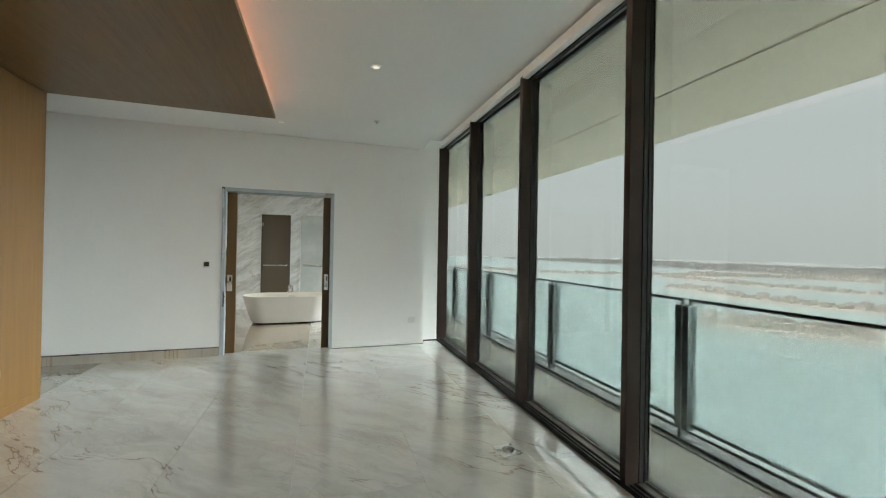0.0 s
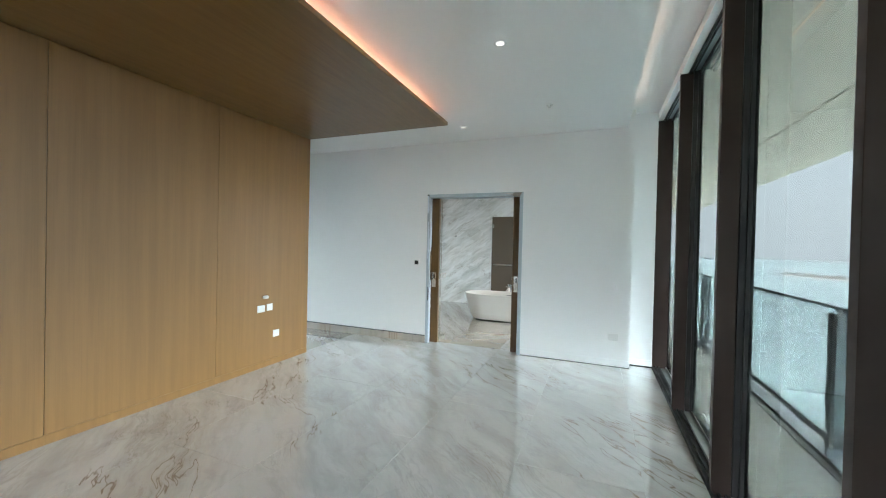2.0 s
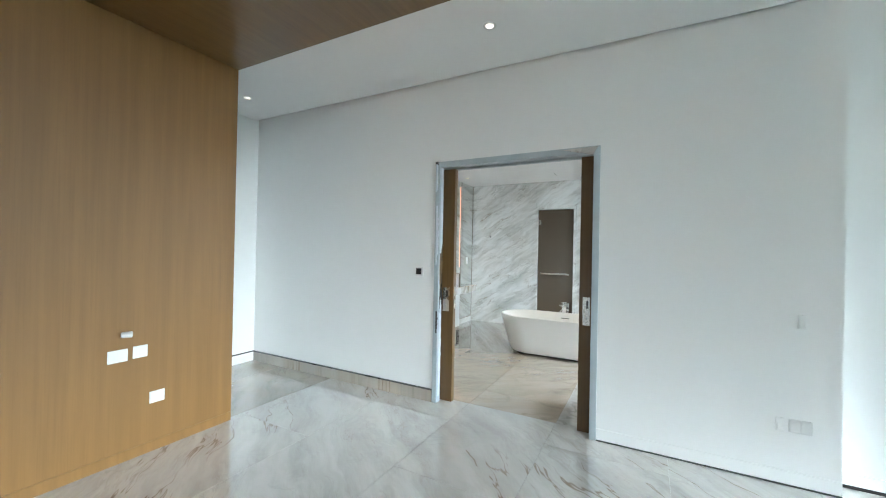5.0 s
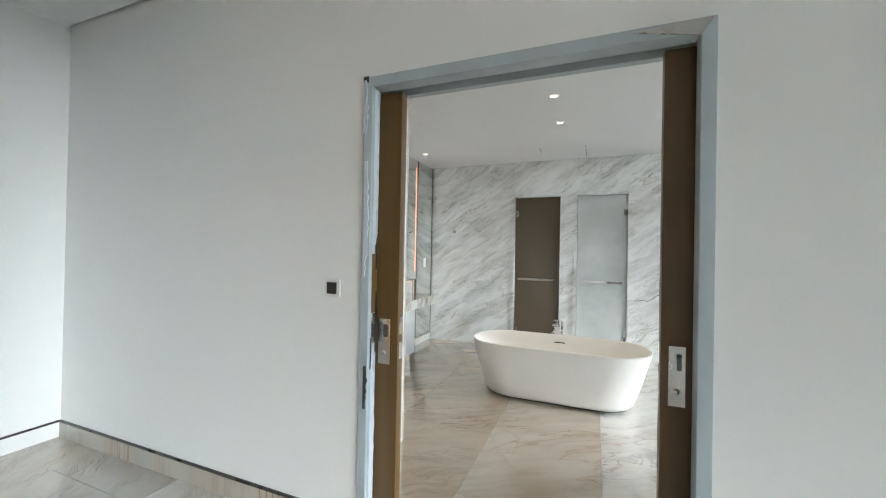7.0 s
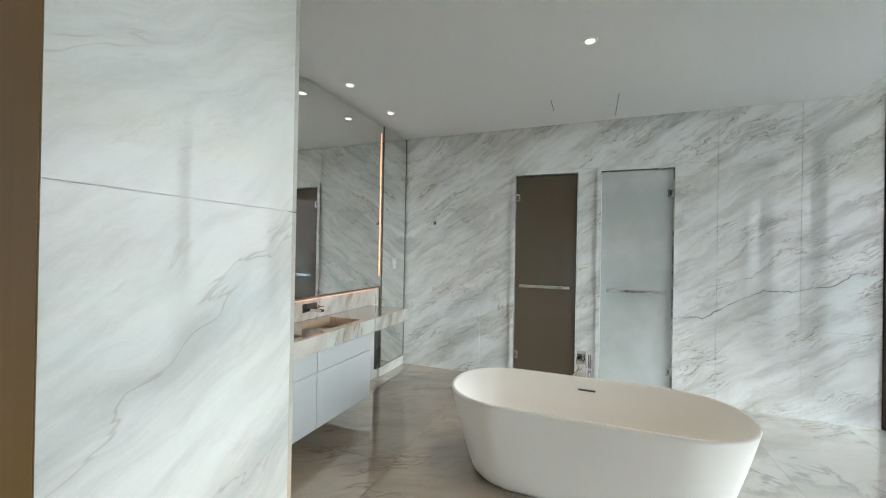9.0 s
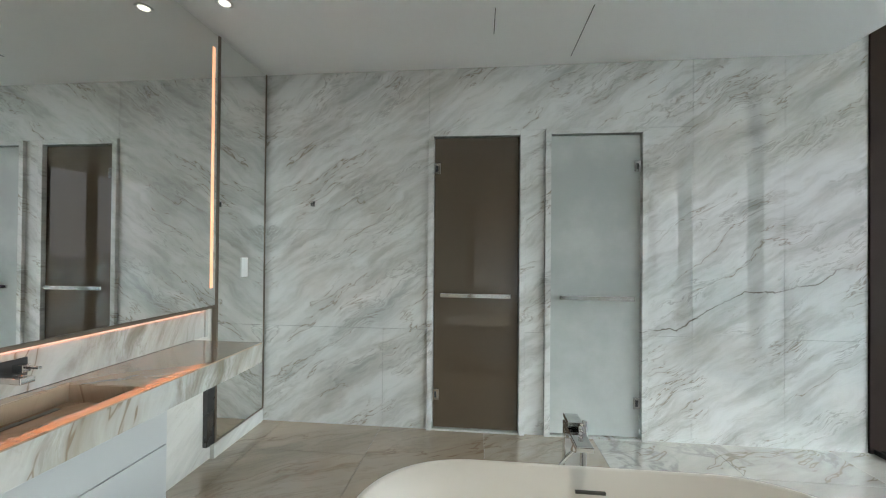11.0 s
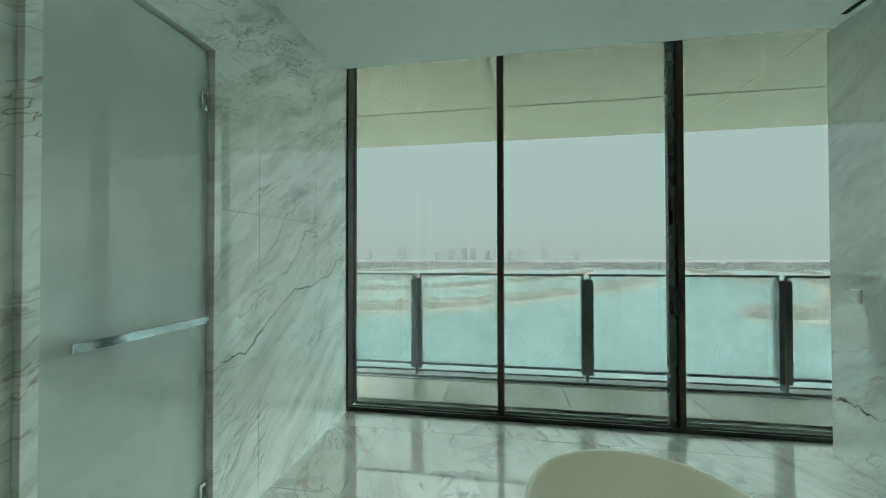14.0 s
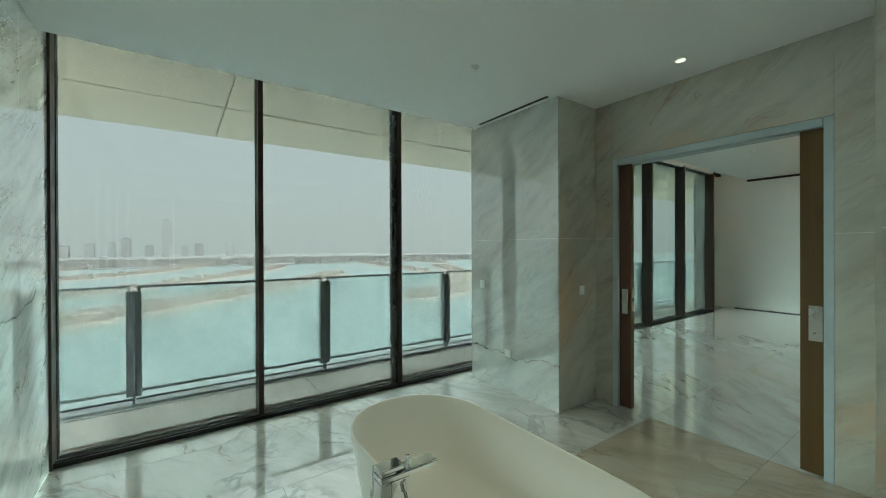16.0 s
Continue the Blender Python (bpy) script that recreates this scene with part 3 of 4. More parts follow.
for x0, x1, s in ((DX0 + 0.02, -1.085, 1), (0.125, DX1 - 0.02, -1)):
    leaf = part("door_leaf", boxes((x0, x1, YD + 0.082, YD + 0.138, 0.008, DZ - 0.062), bevel=0.002), M_DOOR, door, "dark brown veneered pocket door leaf")
    part("bath_face", boxes((x0 + 0.001, x1 - 0.001, YD + 0.138, YD + 0.1395, 0.009, DZ - 0.063)), M_DOORR if s < 0 else M_DOOR, leaf, "red-brown veneered face" if s < 0 else "")
    xe = x1 if s > 0 else x0
    lock_x = (xe - 0.115, xe - 0.045) if s > 0 else (xe + 0.028, xe + 0.088)
    for yy, yb in ((YD + 0.0795, YD + 0.082), (YD + 0.1395, YD + 0.142)):
        part("lock_plate", boxes((*lock_x, yy, yb, 0.915, 1.155), bevel=0.0008), M_BRUSHED, leaf, "brushed steel flush lock plate")
    part("flush_pull", boxes((lock_x[0] + 0.03, lock_x[1] - 0.014, YD + 0.0775, YD + 0.0795, 1.06, 1.125)), M_GUN, leaf)
    part("thumb_turn", lathe([(0.012, -0.001), (0.012, 0.001)], 16), M_BRUSHED, leaf).matrix_world = pose(sum(lock_x) / 2, YD + 0.078, 0.975, 90)
    for z in (0.99, 1.12):
        part("edge_latch", boxes((xe - 0.001 if s > 0 else xe - 0.003, xe + 0.003 if s > 0 else xe + 0.001, YD + 0.095, YD + 0.125, z - 0.045, z + 0.045)), M_CHROME, leaf)
part("torn_opening", boxes((DX0 + 0.040, DX0 + 0.0535, YD + 0.018, YD + 0.069, 1.19, 1.55)), M_DOOR, door, "brown leaf edge bared behind the torn frame lining")
part("lock_case", boxes((DX0 + 0.040, DX0 + 0.0545, YD + 0.020, YD + 0.066, 1.03, 1.188), bevel=0.001), M_BRUSHED, door, "bare steel lock case in the torn frame")
part("lock_slot", boxes((DX0 + 0.054, DX0 + 0.0555, YD + 0.032, YD + 0.052, 1.07, 1.13)), M_DARK, door)


def torn(x0, z0, z1, y, width, rnd, steps=26):
    """A thin strip with a ragged edge."""
    bm = bmesh.new()
    rows = []
    for i in range(steps + 1):
        z = z0 + (z1 - z0) * i / steps
        w = width * (0.55 + 0.45 * math.sin(math.pi * i / steps)) * rnd.uniform(0.55, 1.15)
        rows.append([bm.verts.new((x0 + dx, y + dy, z)) for dx, dy in ((0, 0), (w, rnd.uniform(-0.004, 0.0)), (w, 0.004), (0, 0.004))])
    for a, c in zip(rows, rows[1:]):
        for k in range(4):
            bm.faces.new((a[k], a[(k + 1) % 4], c[(k + 1) % 4], c[k]))
    bm.faces.new(rows[0])
    bm.faces.new(list(reversed(rows[-1])))
    bmesh.ops.recalc_face_normals(bm, faces=bm.faces)
    return bm


tear = random.Random(3)
part("torn_film", torn(DX0 + 0.016, 1.38, 1.98, YD - 0.015, 0.030, tear), M_FILM, door, "torn milky protective film")
part("torn_film", torn(DX0 + 0.004, 2.12, 2.40, YD - 0.016, 0.028, tear, 12), M_FILM, door, "torn milky protective film")
part("torn_film", torn(DX0 + 0.030, 0.70, 0.92, YD - 0.0135, 0.026, tear, 12), M_GUN, door, "dark torn edge of the frame lining")
for z0, z1, width, y, mat, say in ((1.50, 2.36, 0.050, YD + 0.012, M_FILM, "torn milky protective film"), (0.06, 1.0, 0.046, YD + 0.016, M_FILM, "torn milky protective film"),
                                   (0.98, 1.30, 0.014, YD + 0.054, M_DARK, "dark ragged edge of the torn lining"), (1.42, 1.60, 0.012, YD + 0.050, M_DARK, "dark ragged edge of the torn lining"),
                                   (0.90, 1.06, 0.012, YD + 0.010, M_DARK, "dark ragged edge of the torn lining")):
    side = torn(0, z0, z1, 0, width, tear, 20)
    for v in side.verts:
        v.co = Vector((DX0 + 0.0568 - v.co.y * 0.5, y + v.co.x, v.co.z))
    bmesh.ops.recalc_face_normals(side, faces=side.faces)
    part("torn_film" if mat == M_FILM else "torn_edge", side, mat, door, say)
bent = bmesh.new()
vs = [bent.verts.new(p) for p in ((DX1 - 0.30, YD - 0.012, DZ - 0.012), (DX1 - 0.012, YD - 0.014, DZ - 0.004), (DX1 - 0.06, YD - 0.03, DZ - 0.075), (DX1 - 0.13, YD - 0.022, DZ - 0.055),
                                  (DX1 - 0.30, YD - 0.009, DZ - 0.014), (DX1 - 0.012, YD - 0.011, DZ - 0.006), (DX1 - 0.06, YD - 0.027, DZ - 0.077), (DX1 - 0.13, YD - 0.019, DZ - 0.057))]
for f in ((0, 1, 2, 3), (7, 6, 5, 4), (0, 4, 5, 1), (1, 5, 6, 2), (2, 6, 7, 3), (3, 7, 4, 0)):
    bent.faces.new([vs[k] for k in f])
part("bent_plate", bent, M_BRUSHED, door, "bent metal plate in the frame corner")
part("corner_gusset", boxes((DX0 - 0.002, DX0 + 0.03, YD - 0.013, YD - 0.002, DZ - 0.03, DZ + 0.002)), M_GUN, door)

# ---- bedroom: bed wall and canopy ----
WWX, WWY = -2.578, 5.295
bed_wall = tagged(part("bed_wall_core", boxes((WWX - 0.17, WWX - 0.02, Y0, WWY - 0.002, 0, 3.6)), M_WHITE), "free-standing partition behind the bed place", "partition", kind="structure")
canopy = empty("canopy", (-1.5, 2, 3.09), "oak veneered ceiling canopy with hidden warm light", "canopy")
part("canopy_board", boxes((WWX - 0.02, -0.445, Y0 + 0.01, 5.30, 3.093, 3.135), bevel=0.002), M_WOODC, canopy)
part("light_strip", boxes((-0.70, -0.675, Y0 + 0.05, 5.16, 3.137, 3.150)), M_LED, canopy, "warm orange light strip")

panels = tagged(part("bed_wall_skirting", boxes((WWX - 0.018, WWX - 0.002, Y0 + 0.01, WWY, 0.0, 0.075)), M_WOOD), "oak veneer panels on the bed wall", "wall panelling", kind="structure")
cuts = [Y0 + 0.01, -0.38, 1.035, 2.447, 3.862, WWY]
for a, b in zip(cuts, cuts[1:]):
    part("panel", boxes((WWX - 0.02, WWX, a + 0.002, b - 0.002, 0.078, 3.09), bevel=0.001), M_WOOD, panels)
part("end_panel", boxes((WWX - 0.19, WWX - 0.0205, WWY - 0.001, WWY + 0.012, 0.0, 3.09), bevel=0.001), M_WOOD, panels)


def plate(name, m, w, h, label, category, gangs=1, mat=None):
    """A flush wall plate facing its own -y."""
    e = empty(name, m.translation, label, category)
    e.matrix_basis = m
    bpy.context.view_layer.update()
    p = part("cover", boxes((-w / 2, w / 2, -0.009, 0.0, -h / 2, h / 2), bevel=0.003), mat or M_PLASTIC)
    p.parent = e
    for g in range(gangs):
        x0 = -w / 2 + 0.008 + g * (w - 0.016) / gangs
        k = part("rocker", boxes((x0 + 0.001, x0 + (w - 0.016) / gangs - 0.001, -0.0125, -0.009, -h / 2 + 0.008, h / 2 - 0.008), bevel=0.002), mat or M_PLASTIC)
        k.parent = e
    return e


def east(x, y, z):
    return pose(x, y, z, 0, 0, 90)


plate("light_switch", east(WWX, 4.465, 0.752), 0.115, 0.086, "white double switch plate on the oak wall", "switch", 2)
plate("socket_plate", east(WWX, 4.598, 0.758), 0.09, 0.086, "white socket plate on the oak wall", "socket", 1)
plate("socket_plate", east(WWX, 4.712, 0.402), 0.10, 0.086, "white low socket plate on the oak wall", "socket", 1)
spot = empty("reading_lamp", (WWX, 4.495, 0.897), "small white metal reading lamp on the oak wall", "reading lamp")
part("rosette", lathe([(0.018, 0), (0.018, 0.014)], 20), M_BRUSHED, spot).matrix_world = pose(WWX, 4.495, 0.897, 0, 90)
part("lamp_head", lathe([(0.014, 0), (0.021, 0.01), (0.021, 0.06), (0.016, 0.063)], 20), M_PLASTIC, spot).matrix_world = pose(WWX + 0.03, 4.47, 0.90, 90, 0, 160)
plate("light_switch", pose(1.548, YD, 1.10), 0.045, 0.09, "white flush switch painted into the wall", "switch", 1, M_WHITE)
plate("socket_plate", pose(1.44, YD, 0.405), 0.045, 0.088, "white flush socket beside the window", "socket", 1, M_WHITE)
plate("socket_plate", pose(1.545, YD, 0.405), 0.12, 0.088, "white double socket low on the wall", "socket", 2)
plate("socket_plate", pose(0.53, Y0, 0.33, 0, 0, 180), 0.09, 0.086, "white socket low on the end wall", "socket", 1)
th = plate("thermostat", pose(-1.437, YD, 1.311), 0.092, 0.092, "white thermostat with dark square screen", "thermostat", 0)
part("screen", boxes((-1.437 - 0.036, -1.437 + 0.026, YD - 0.012, YD - 0.009, 1.280, 1.342)), M_SCREEN, th)


def downlight(x, y, z, label):
    e = empty("downlight", (x, y, z), label, "downlight", "ceiling downlights")
    part("trim", lathe([(0.05, 0.0), (0.052, -0.004), (0.042, -0.006), (0.040, 0.0)], 28, at=(x, y, z)), M_PLASTIC, e)
    part("lamp", lathe([(0.034, -0.0035), (0.032, -0.0065)], 24, at=(x, y, z)), M_LAMP if z < 3 else M_LAMPD, e)
    return e


for x, y in ((0.547, 3.905), (-0.443, 5.885), (0.547, 1.92), (0.547, -0.06), (-3.44, 5.97)):
    downlight(x, y, CB, "small round recessed downlight, lit, in white ceiling")
for x, y in ((-2.53, 10.06), (-2.53, 9.32), (-2.53, 8.58), (-0.51, 8.5), (-0.52, 9.27), (-0.5, 7.12)):
    downlight(x, y, CT, "small round recessed downlight, lit, in bathroom ceiling")


for x, y in ((-0.51, 8.5), (-0.52, 9.27)):
    beam = new("downlight_beam", bpy.data.lights.new("downlight_beam", "SPOT"))
    beam.data.energy, beam.data.color, beam.data.spot_size, beam.data.spot_blend, beam.data.shadow_soft_size = 2.6, (1.0, 0.80, 0.60), radians(62), 0.8, 0.03
    beam.matrix_world = pose(x, y, CT - 0.012)


def detector(x, y, z, label):
    e = empty("smoke_detector", (x, y, z), label, "detector")
    part("base", lathe([(0.036, 0.0), (0.036, -0.006), (0.032, -0.009)], 24, at=(x, y, z)), M_PLASTIC, e)
    part("sensor", lathe([(0.016, -0.008), (0.014, -0.03), (0.006, -0.034)], 16, at=(x, y, z)), M_PLASTIC, e)


detector(0.765, 5.40, CB, "small white round sensor on the bedroom ceiling")
detector(0.467, 8.34, CT, "small white round sensor on the bathroom ceiling")
for name, r in (("air_slot", (-0.9, 1.64, Y0, Y0 + 0.006, CB - 0.058, CB - 0.004)), ("air_slot", (0.53, 1.52, 7.385, 7.42, CT - 0.004, CT))):
    s = tagged(part(name, boxes(r), M_DARK), "long black linear air slot", "air vent")
hatch = empty("ceiling_hatch", (-0.58, 10.5, CT), "flush ceiling access hatch outlined by fine joints", "hatch")
for r in ((-0.88, -0.875, 10.25, 10.53, CT - 0.002, CT), (-0.28, -0.275, 10.27, 10.88, CT - 0.002, CT)):
    part("joint", boxes(r), M_GUN, hatch)
fb = empty("floor_box", (1.528, 3.076, 0), "round steel floor socket box in a square plate", "floor socket")
part("plate", boxes((1.44, 1.616, 2.99, 3.165, 0.0, 0.002)), M_BRUSHED, fb)
part("lid", lathe([(0.055, 0.002), (0.055, 0.006), (0.045, 0.008)], 28, at=(1.528, 3.076, 0)), M_CHROME, fb)
part("insert", lathe([(0.03, 0.008), (0.028, 0.011)], 24, at=(1.528, 3.076, 0)), M_GUN, fb)

# ---- bathroom: marble doors of the sauna and the steam room ----
def spa_door(name, sx, mat, hinge_left, label):
    e = empty(name, (sum(sx) / 2, YN, 0), label, "glass door", "", "structure")
    a, b = sx
    for r in ((a - 0.045, a, YN - 0.028, YN + 0.10, 0, SZ + 0.045), (b, b + 0.045, YN - 0.028, YN + 0.10, 0, SZ + 0.045), (a, b, YN - 0.028, YN + 0.10, SZ, SZ + 0.045)):
        part("marble_trim", boxes(r, bevel=0.002), M_WALLN, e)
    part("threshold", boxes((a, b, YN - 0.02, YN + 0.1, 0, 0.014)), M_FLOOR, e)
    leaf = part("glass_leaf", boxes((a + 0.006, b - 0.006, YN + 0.008, YN + 0.018, 0.02, SZ - 0.008)), mat, e)
    hx = (a + 0.002, a + 0.055) if hinge_left else (b - 0.055, b - 0.002)
    for z in (2.15, 0.29):
        hinge = part("hinge", boxes((*hx, YN - 0.008, YN + 0.007, z - 0.045, z + 0.045), bevel=0.003), M_CHROME, e, "chrome glass door hinge")
        part("hinge_slot", boxes((hx[0] + 0.014, hx[1] - 0.02, YN - 0.0095, YN - 0.008, z - 0.025, z + 0.025)), M_GUN, hinge)
    bar = part("handle_bar", boxes((a + 0.065, b - 0.07, YN - 0.062, YN - 0.047, 1.095, 1.128), bevel=0.002), M_CHROME, e, "flat polished chrome pull bar")
    for x in (a + 0.16, b - 0.17):
        part("standoff", boxes((x, x + 0.02, YN - 0.047, YN + 0.008, 1.103, 1.12)), M_CHROME, bar)
    return e


spa_door("door_2", S1, M_BROWNGLASS, True, "closed bronze-tinted glass sauna door with chrome bar")
spa_door("door_3", S2, M_FROST, False, "closed frosted glass steam room door with chrome bar")
structure("wall_spa_rooms", boxes((-1.7, 0.7, YN + 0.9, YN + 1.0, -0.1, 3.3), (-1.7, -1.6, YN + 0.2, YN + 0.9, -0.1, 3.3), (0.6, 0.7, YN + 0.2, YN + 0.9, -0.1, 3.3), (-1.6, 0.6, YN + 0.2, YN + 0.9, 2.6, 2.7), (-1.6, 0.6, YN + 0.2, YN + 0.9, -0.1, 0.0)), M_WHITE, "plain wall behind the glass doors", "wall")
hook = empty("robe_hook", (-2.377, YN, 1.861), "small dark metal robe hook on the marble wall", "robe hook")
part("base", boxes((-2.385, -2.37, YN - 0.008, YN, 1.84, 1.885), bevel=0.002), M_GUN, hook)
part("peg", boxes((-2.385, -2.37, YN - 0.05, YN - 0.008, 1.84, 1.853), (-2.385, -2.37, YN - 0.05, YN - 0.042, 1.853, 1.868)), M_GUN, hook)

# ---- vanity ----
VF = -2.35
VY0, VY1 = YPL + 0.004, 10.205
counter = empty("washbasin_counter", (-2.58, 8.8, 0.75), "long marble washbasin counter with two sunken basins", "washbasin")
B1, B2, BXF, BXB = (8.93, 9.39), (8.20, 8.665), -2.415, -2.755
for r in ((BXF, VF, VY0, VY1), (-2.838, BXB, VY0, VY1), (BXB, BXF, VY0, B2[0]), (BXB, BXF, B2[1], B1[0]), (BXB, BXF, B1[1], VY1)):
    part("counter_slab", boxes((*r, 0.745, 0.867)), M_COUNTER, counter)
    part("counter_top", boxes((*r, 0.867, 0.873)), M_COUNTERT, counter, "veined marble top, honey-brown with strip glow in its colour")
for b in (B1, B2):
    bas = part("basin", boxes((BXB, BXF, b[0], b[1], 0.750, 0.795)), M_COUNTERT, counter)
    part("drain_slot", boxes((BXB + 0.03, BXB + 0.06, b[0] + 0.08, b[1] - 0.08, 0.795, 0.797)), M_GUN, bas)
    for r in ((BXB, BXB + 0.005, *b), (BXF - 0.005, BXF, *b), (BXB + 0.005, BXF - 0.005, b[0], b[0] + 0.005), (BXB + 0.005, BXF - 0.005, b[1] - 0.005, b[1])):
        part("basin_side", boxes((*r, 0.795, 0.870)), M_COUNTERT, bas)
part("splashback", boxes((-2.838, -2.815, VY0, 10.31, 0.875, 1.045), (-2.838, -2.80, 10.285, 10.31, 0.875, 1.06), bevel=0.001), M_COUNTER, counter)
cab = empty("vanity_cabinet", (-2.6, 8.4, 0.17), "white lacquered wall-hung drawer cabinet under the counter", "cabinet")
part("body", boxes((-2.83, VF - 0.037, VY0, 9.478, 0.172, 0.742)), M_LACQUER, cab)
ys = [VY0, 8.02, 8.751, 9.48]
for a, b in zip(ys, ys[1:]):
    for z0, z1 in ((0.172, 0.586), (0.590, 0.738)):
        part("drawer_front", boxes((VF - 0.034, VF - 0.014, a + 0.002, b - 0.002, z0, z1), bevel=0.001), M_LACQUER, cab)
mirror = empty("wall_mirror", (-2.82, 8.8, 1.07), "large wall mirror with warm light strips", "mirror")
part("mirror_glass", boxes((-2.815, -2.800, VY0, 10.375, 1.075, 2.965)), M_MIRROR, mirror)
part("edge_trim", boxes((-2.818, -2.797, 10.375, 10.383, 1.065, 2.968), (-2.799, -2.795, VY0, 10.383, 1.060, 1.080), bevel=0.001), M_TRIM, mirror)
part("light_strip", boxes((-2.80, -2.798, 10.318, 10.345, 1.20, 2.865)), M_LEDM, mirror, "vertical warm light strip")
part("light_strip", boxes((-2.812, -2.803, VY0 + 0.02, 10.28, 1.064, 1.072)), M_LEDC, mirror, "warm light strip under the mirror")
mp = empty("mirror_cabinet", (-2.8, 10.7, 0.11), "tall mirror-fronted cabinet door with dark metal frame", "mirror cabinet")
part("mirror_front", boxes((-2.830, -2.803, 10.405, 10.975, 0.122, 2.968)), M_MIRROR, mp)
part("frame", boxes((-2.832, -2.80, 10.390, 10.405, 0.11, 2.972), (-2.832, -2.80, 10.975, 10.990, 0.11, 2.972), (-2.832, -2.80, 10.405, 10.975, 0.11, 0.122)), M_TRIM, mp)
# Solid dark strip added for the shade of the recess beside the panel.
part("recess_shade_strip", boxes((-2.838, -2.806, 10.318, 10.3895, 0.11, 0.742)), M_GUN, mp, "dark strip standing for the shaded recess")
part("plinth", boxes((-2.838, -2.805, 10.39, 10.99, 0.0, 0.107)), M_WALLE, mp)
plate("socket_plate", east(-2.803, 10.70, 1.33), 0.075, 0.15, "white double socket on the mirror panel", "socket", 1)
for y in (9.19, 8.43):
    e = empty("basin_tap", (-2.815, y, 0.98), "wall-mounted chrome basin tap with flat spout", "tap")
    part("back_plate", boxes((-2.815, -2.808, y - 0.10, y + 0.085, 0.945, 1.02), bevel=0.002), M_GUN, e)
    sp = part("spout", boxes((-2.808, -2.655, y - 0.055, y - 0.005, 0.955, 0.978), bevel=0.003), M_CHROME, e)
    part("lever", boxes((-2.808, -2.76, y + 0.03, y + 0.06, 0.97, 1.0), (-2.76, -2.70, y + 0.037, y + 0.053, 0.985, 0.995), bevel=0.002), M_CHROME, e)

# ---- bathtub and floor-standing tap ----
TX, TY = -0.505, 9.125
tub = empty("bathtub", (TX, TY, 0), "freestanding white oval bathtub on the marble floor", "bathtub")
part("shell", stadium([(0.690, 0.275, 0.02), (0.722, 0.303, 0.026), (0.750, 0.324, 0.055), (0.790, 0.346, 0.16), (0.846, 0.372, 0.34), (0.890, 0.394, 0.50),
                       (0.904, 0.402, 0.555), (0.906, 0.404, 0.567), (0.902, 0.401, 0.575), (0.890, 0.391, 0.576), (0.883, 0.385, 0.569),
                       (0.850, 0.366, 0.48), (0.80, 0.340, 0.34), (0.745, 0.308, 0.22), (0.68, 0.26, 0.155), (0.56, 0.19, 0.125), (0.2, 0.08, 0.118)],
                      112, (TX, TY, 0)), M_TUB, tub)
part("foot", stadium([(0.665, 0.255, 0.0), (0.665, 0.255, 0.021)], 72, (TX, TY, 0)), M_GUN, tub)
part("overflow_slot", boxes((TX - 0.06, TX + 0.06, TY + 0.358, TY + 0.370, 0.485, 0.495)), M_GUN, tub)
part("drain", lathe([(0.035, 0.116), (0.035, 0.123), (0.03, 0.126)], 24, at=(TX, TY, 0)), M_CHROME, tub)

FX, FY = -0.548, 9.635
tap = empty("bath_tap", (FX, FY, 0), "floor-standing chrome bath tap with hand shower", "bath tap")
part("base_plate", boxes((FX - 0.06, FX + 0.06, FY - 0.05, FY + 0.05, 0, 0.008), bevel=0.002), M_CHROME, tap)
part("column", boxes((FX - 0.034, FX + 0.034, FY - 0.022, FY + 0.022, 0.008, 0.688), bevel=0.005), M_CHROME, tap)
part("spout", boxes((FX - 0.034, FX + 0.034, FY - 0.23, FY + 0.022, 0.690, 0.712), bevel=0.004), M_CHROME, tap)
part("lever", boxes((FX - 0.032, FX + 0.032, FY - 0.075, FY + 0.022, 0.724, 0.740), (FX - 0.028, FX + 0.028, FY - 0.045, FY + 0.018, 0.713, 0.723), bevel=0.003), M_CHROME, tap)
part("hose_connector", tube([(FX, FY - 0.085, 0.690), (FX, FY - 0.085, 0.652), (FX - 0.012, FY - 0.087, 0.625)], 0.0125, 14), M_CHROME, tap)
fillet = bmesh.new()
curve = [(-0.022 - 0.075 * (1 - math.cos(k * math.pi / 12)), 0.612 + 0.077 * math.sin(k * math.pi / 12)) for k in range(7)] + [(-0.022, 0.689)]
ring = [[fillet.verts.new((FX + s * 0.033, FY + y, z)) for y, z in curve] for s in (-1, 1)]
fillet.faces.new(ring[0])
fillet.faces.new(list(reversed(ring[1])))
for k in range(len(curve)):
    n = (k + 1) % len(curve)
    fillet.faces.new((ring[0][k], ring[1][k], ring[1][n], ring[0][n]))
bmesh.ops.recalc_face_normals(fillet, faces=fillet.faces)
part("fillet", fillet, M_CHROME, tap)
part("diverter_knob", tube([(FX + 0.012, FY - 0.115, 0.710), (FX + 0.012, FY - 0.115, 0.742)], 0.009, 14), M_CHROME, tap)
hs = part("hand_shower", tube([(FX + 0.058, FY + 0.004, 0.42), (FX + 0.058, FY + 0.004, 0.715)], 0.011, 16), M_CHROME, tap, "slim chrome hand shower rod")
part("holder", boxes((FX + 0.030, FX + 0.072, FY - 0.012, FY + 0.020, 0.60, 0.618), bevel=0.002), M_CHROME, tap)
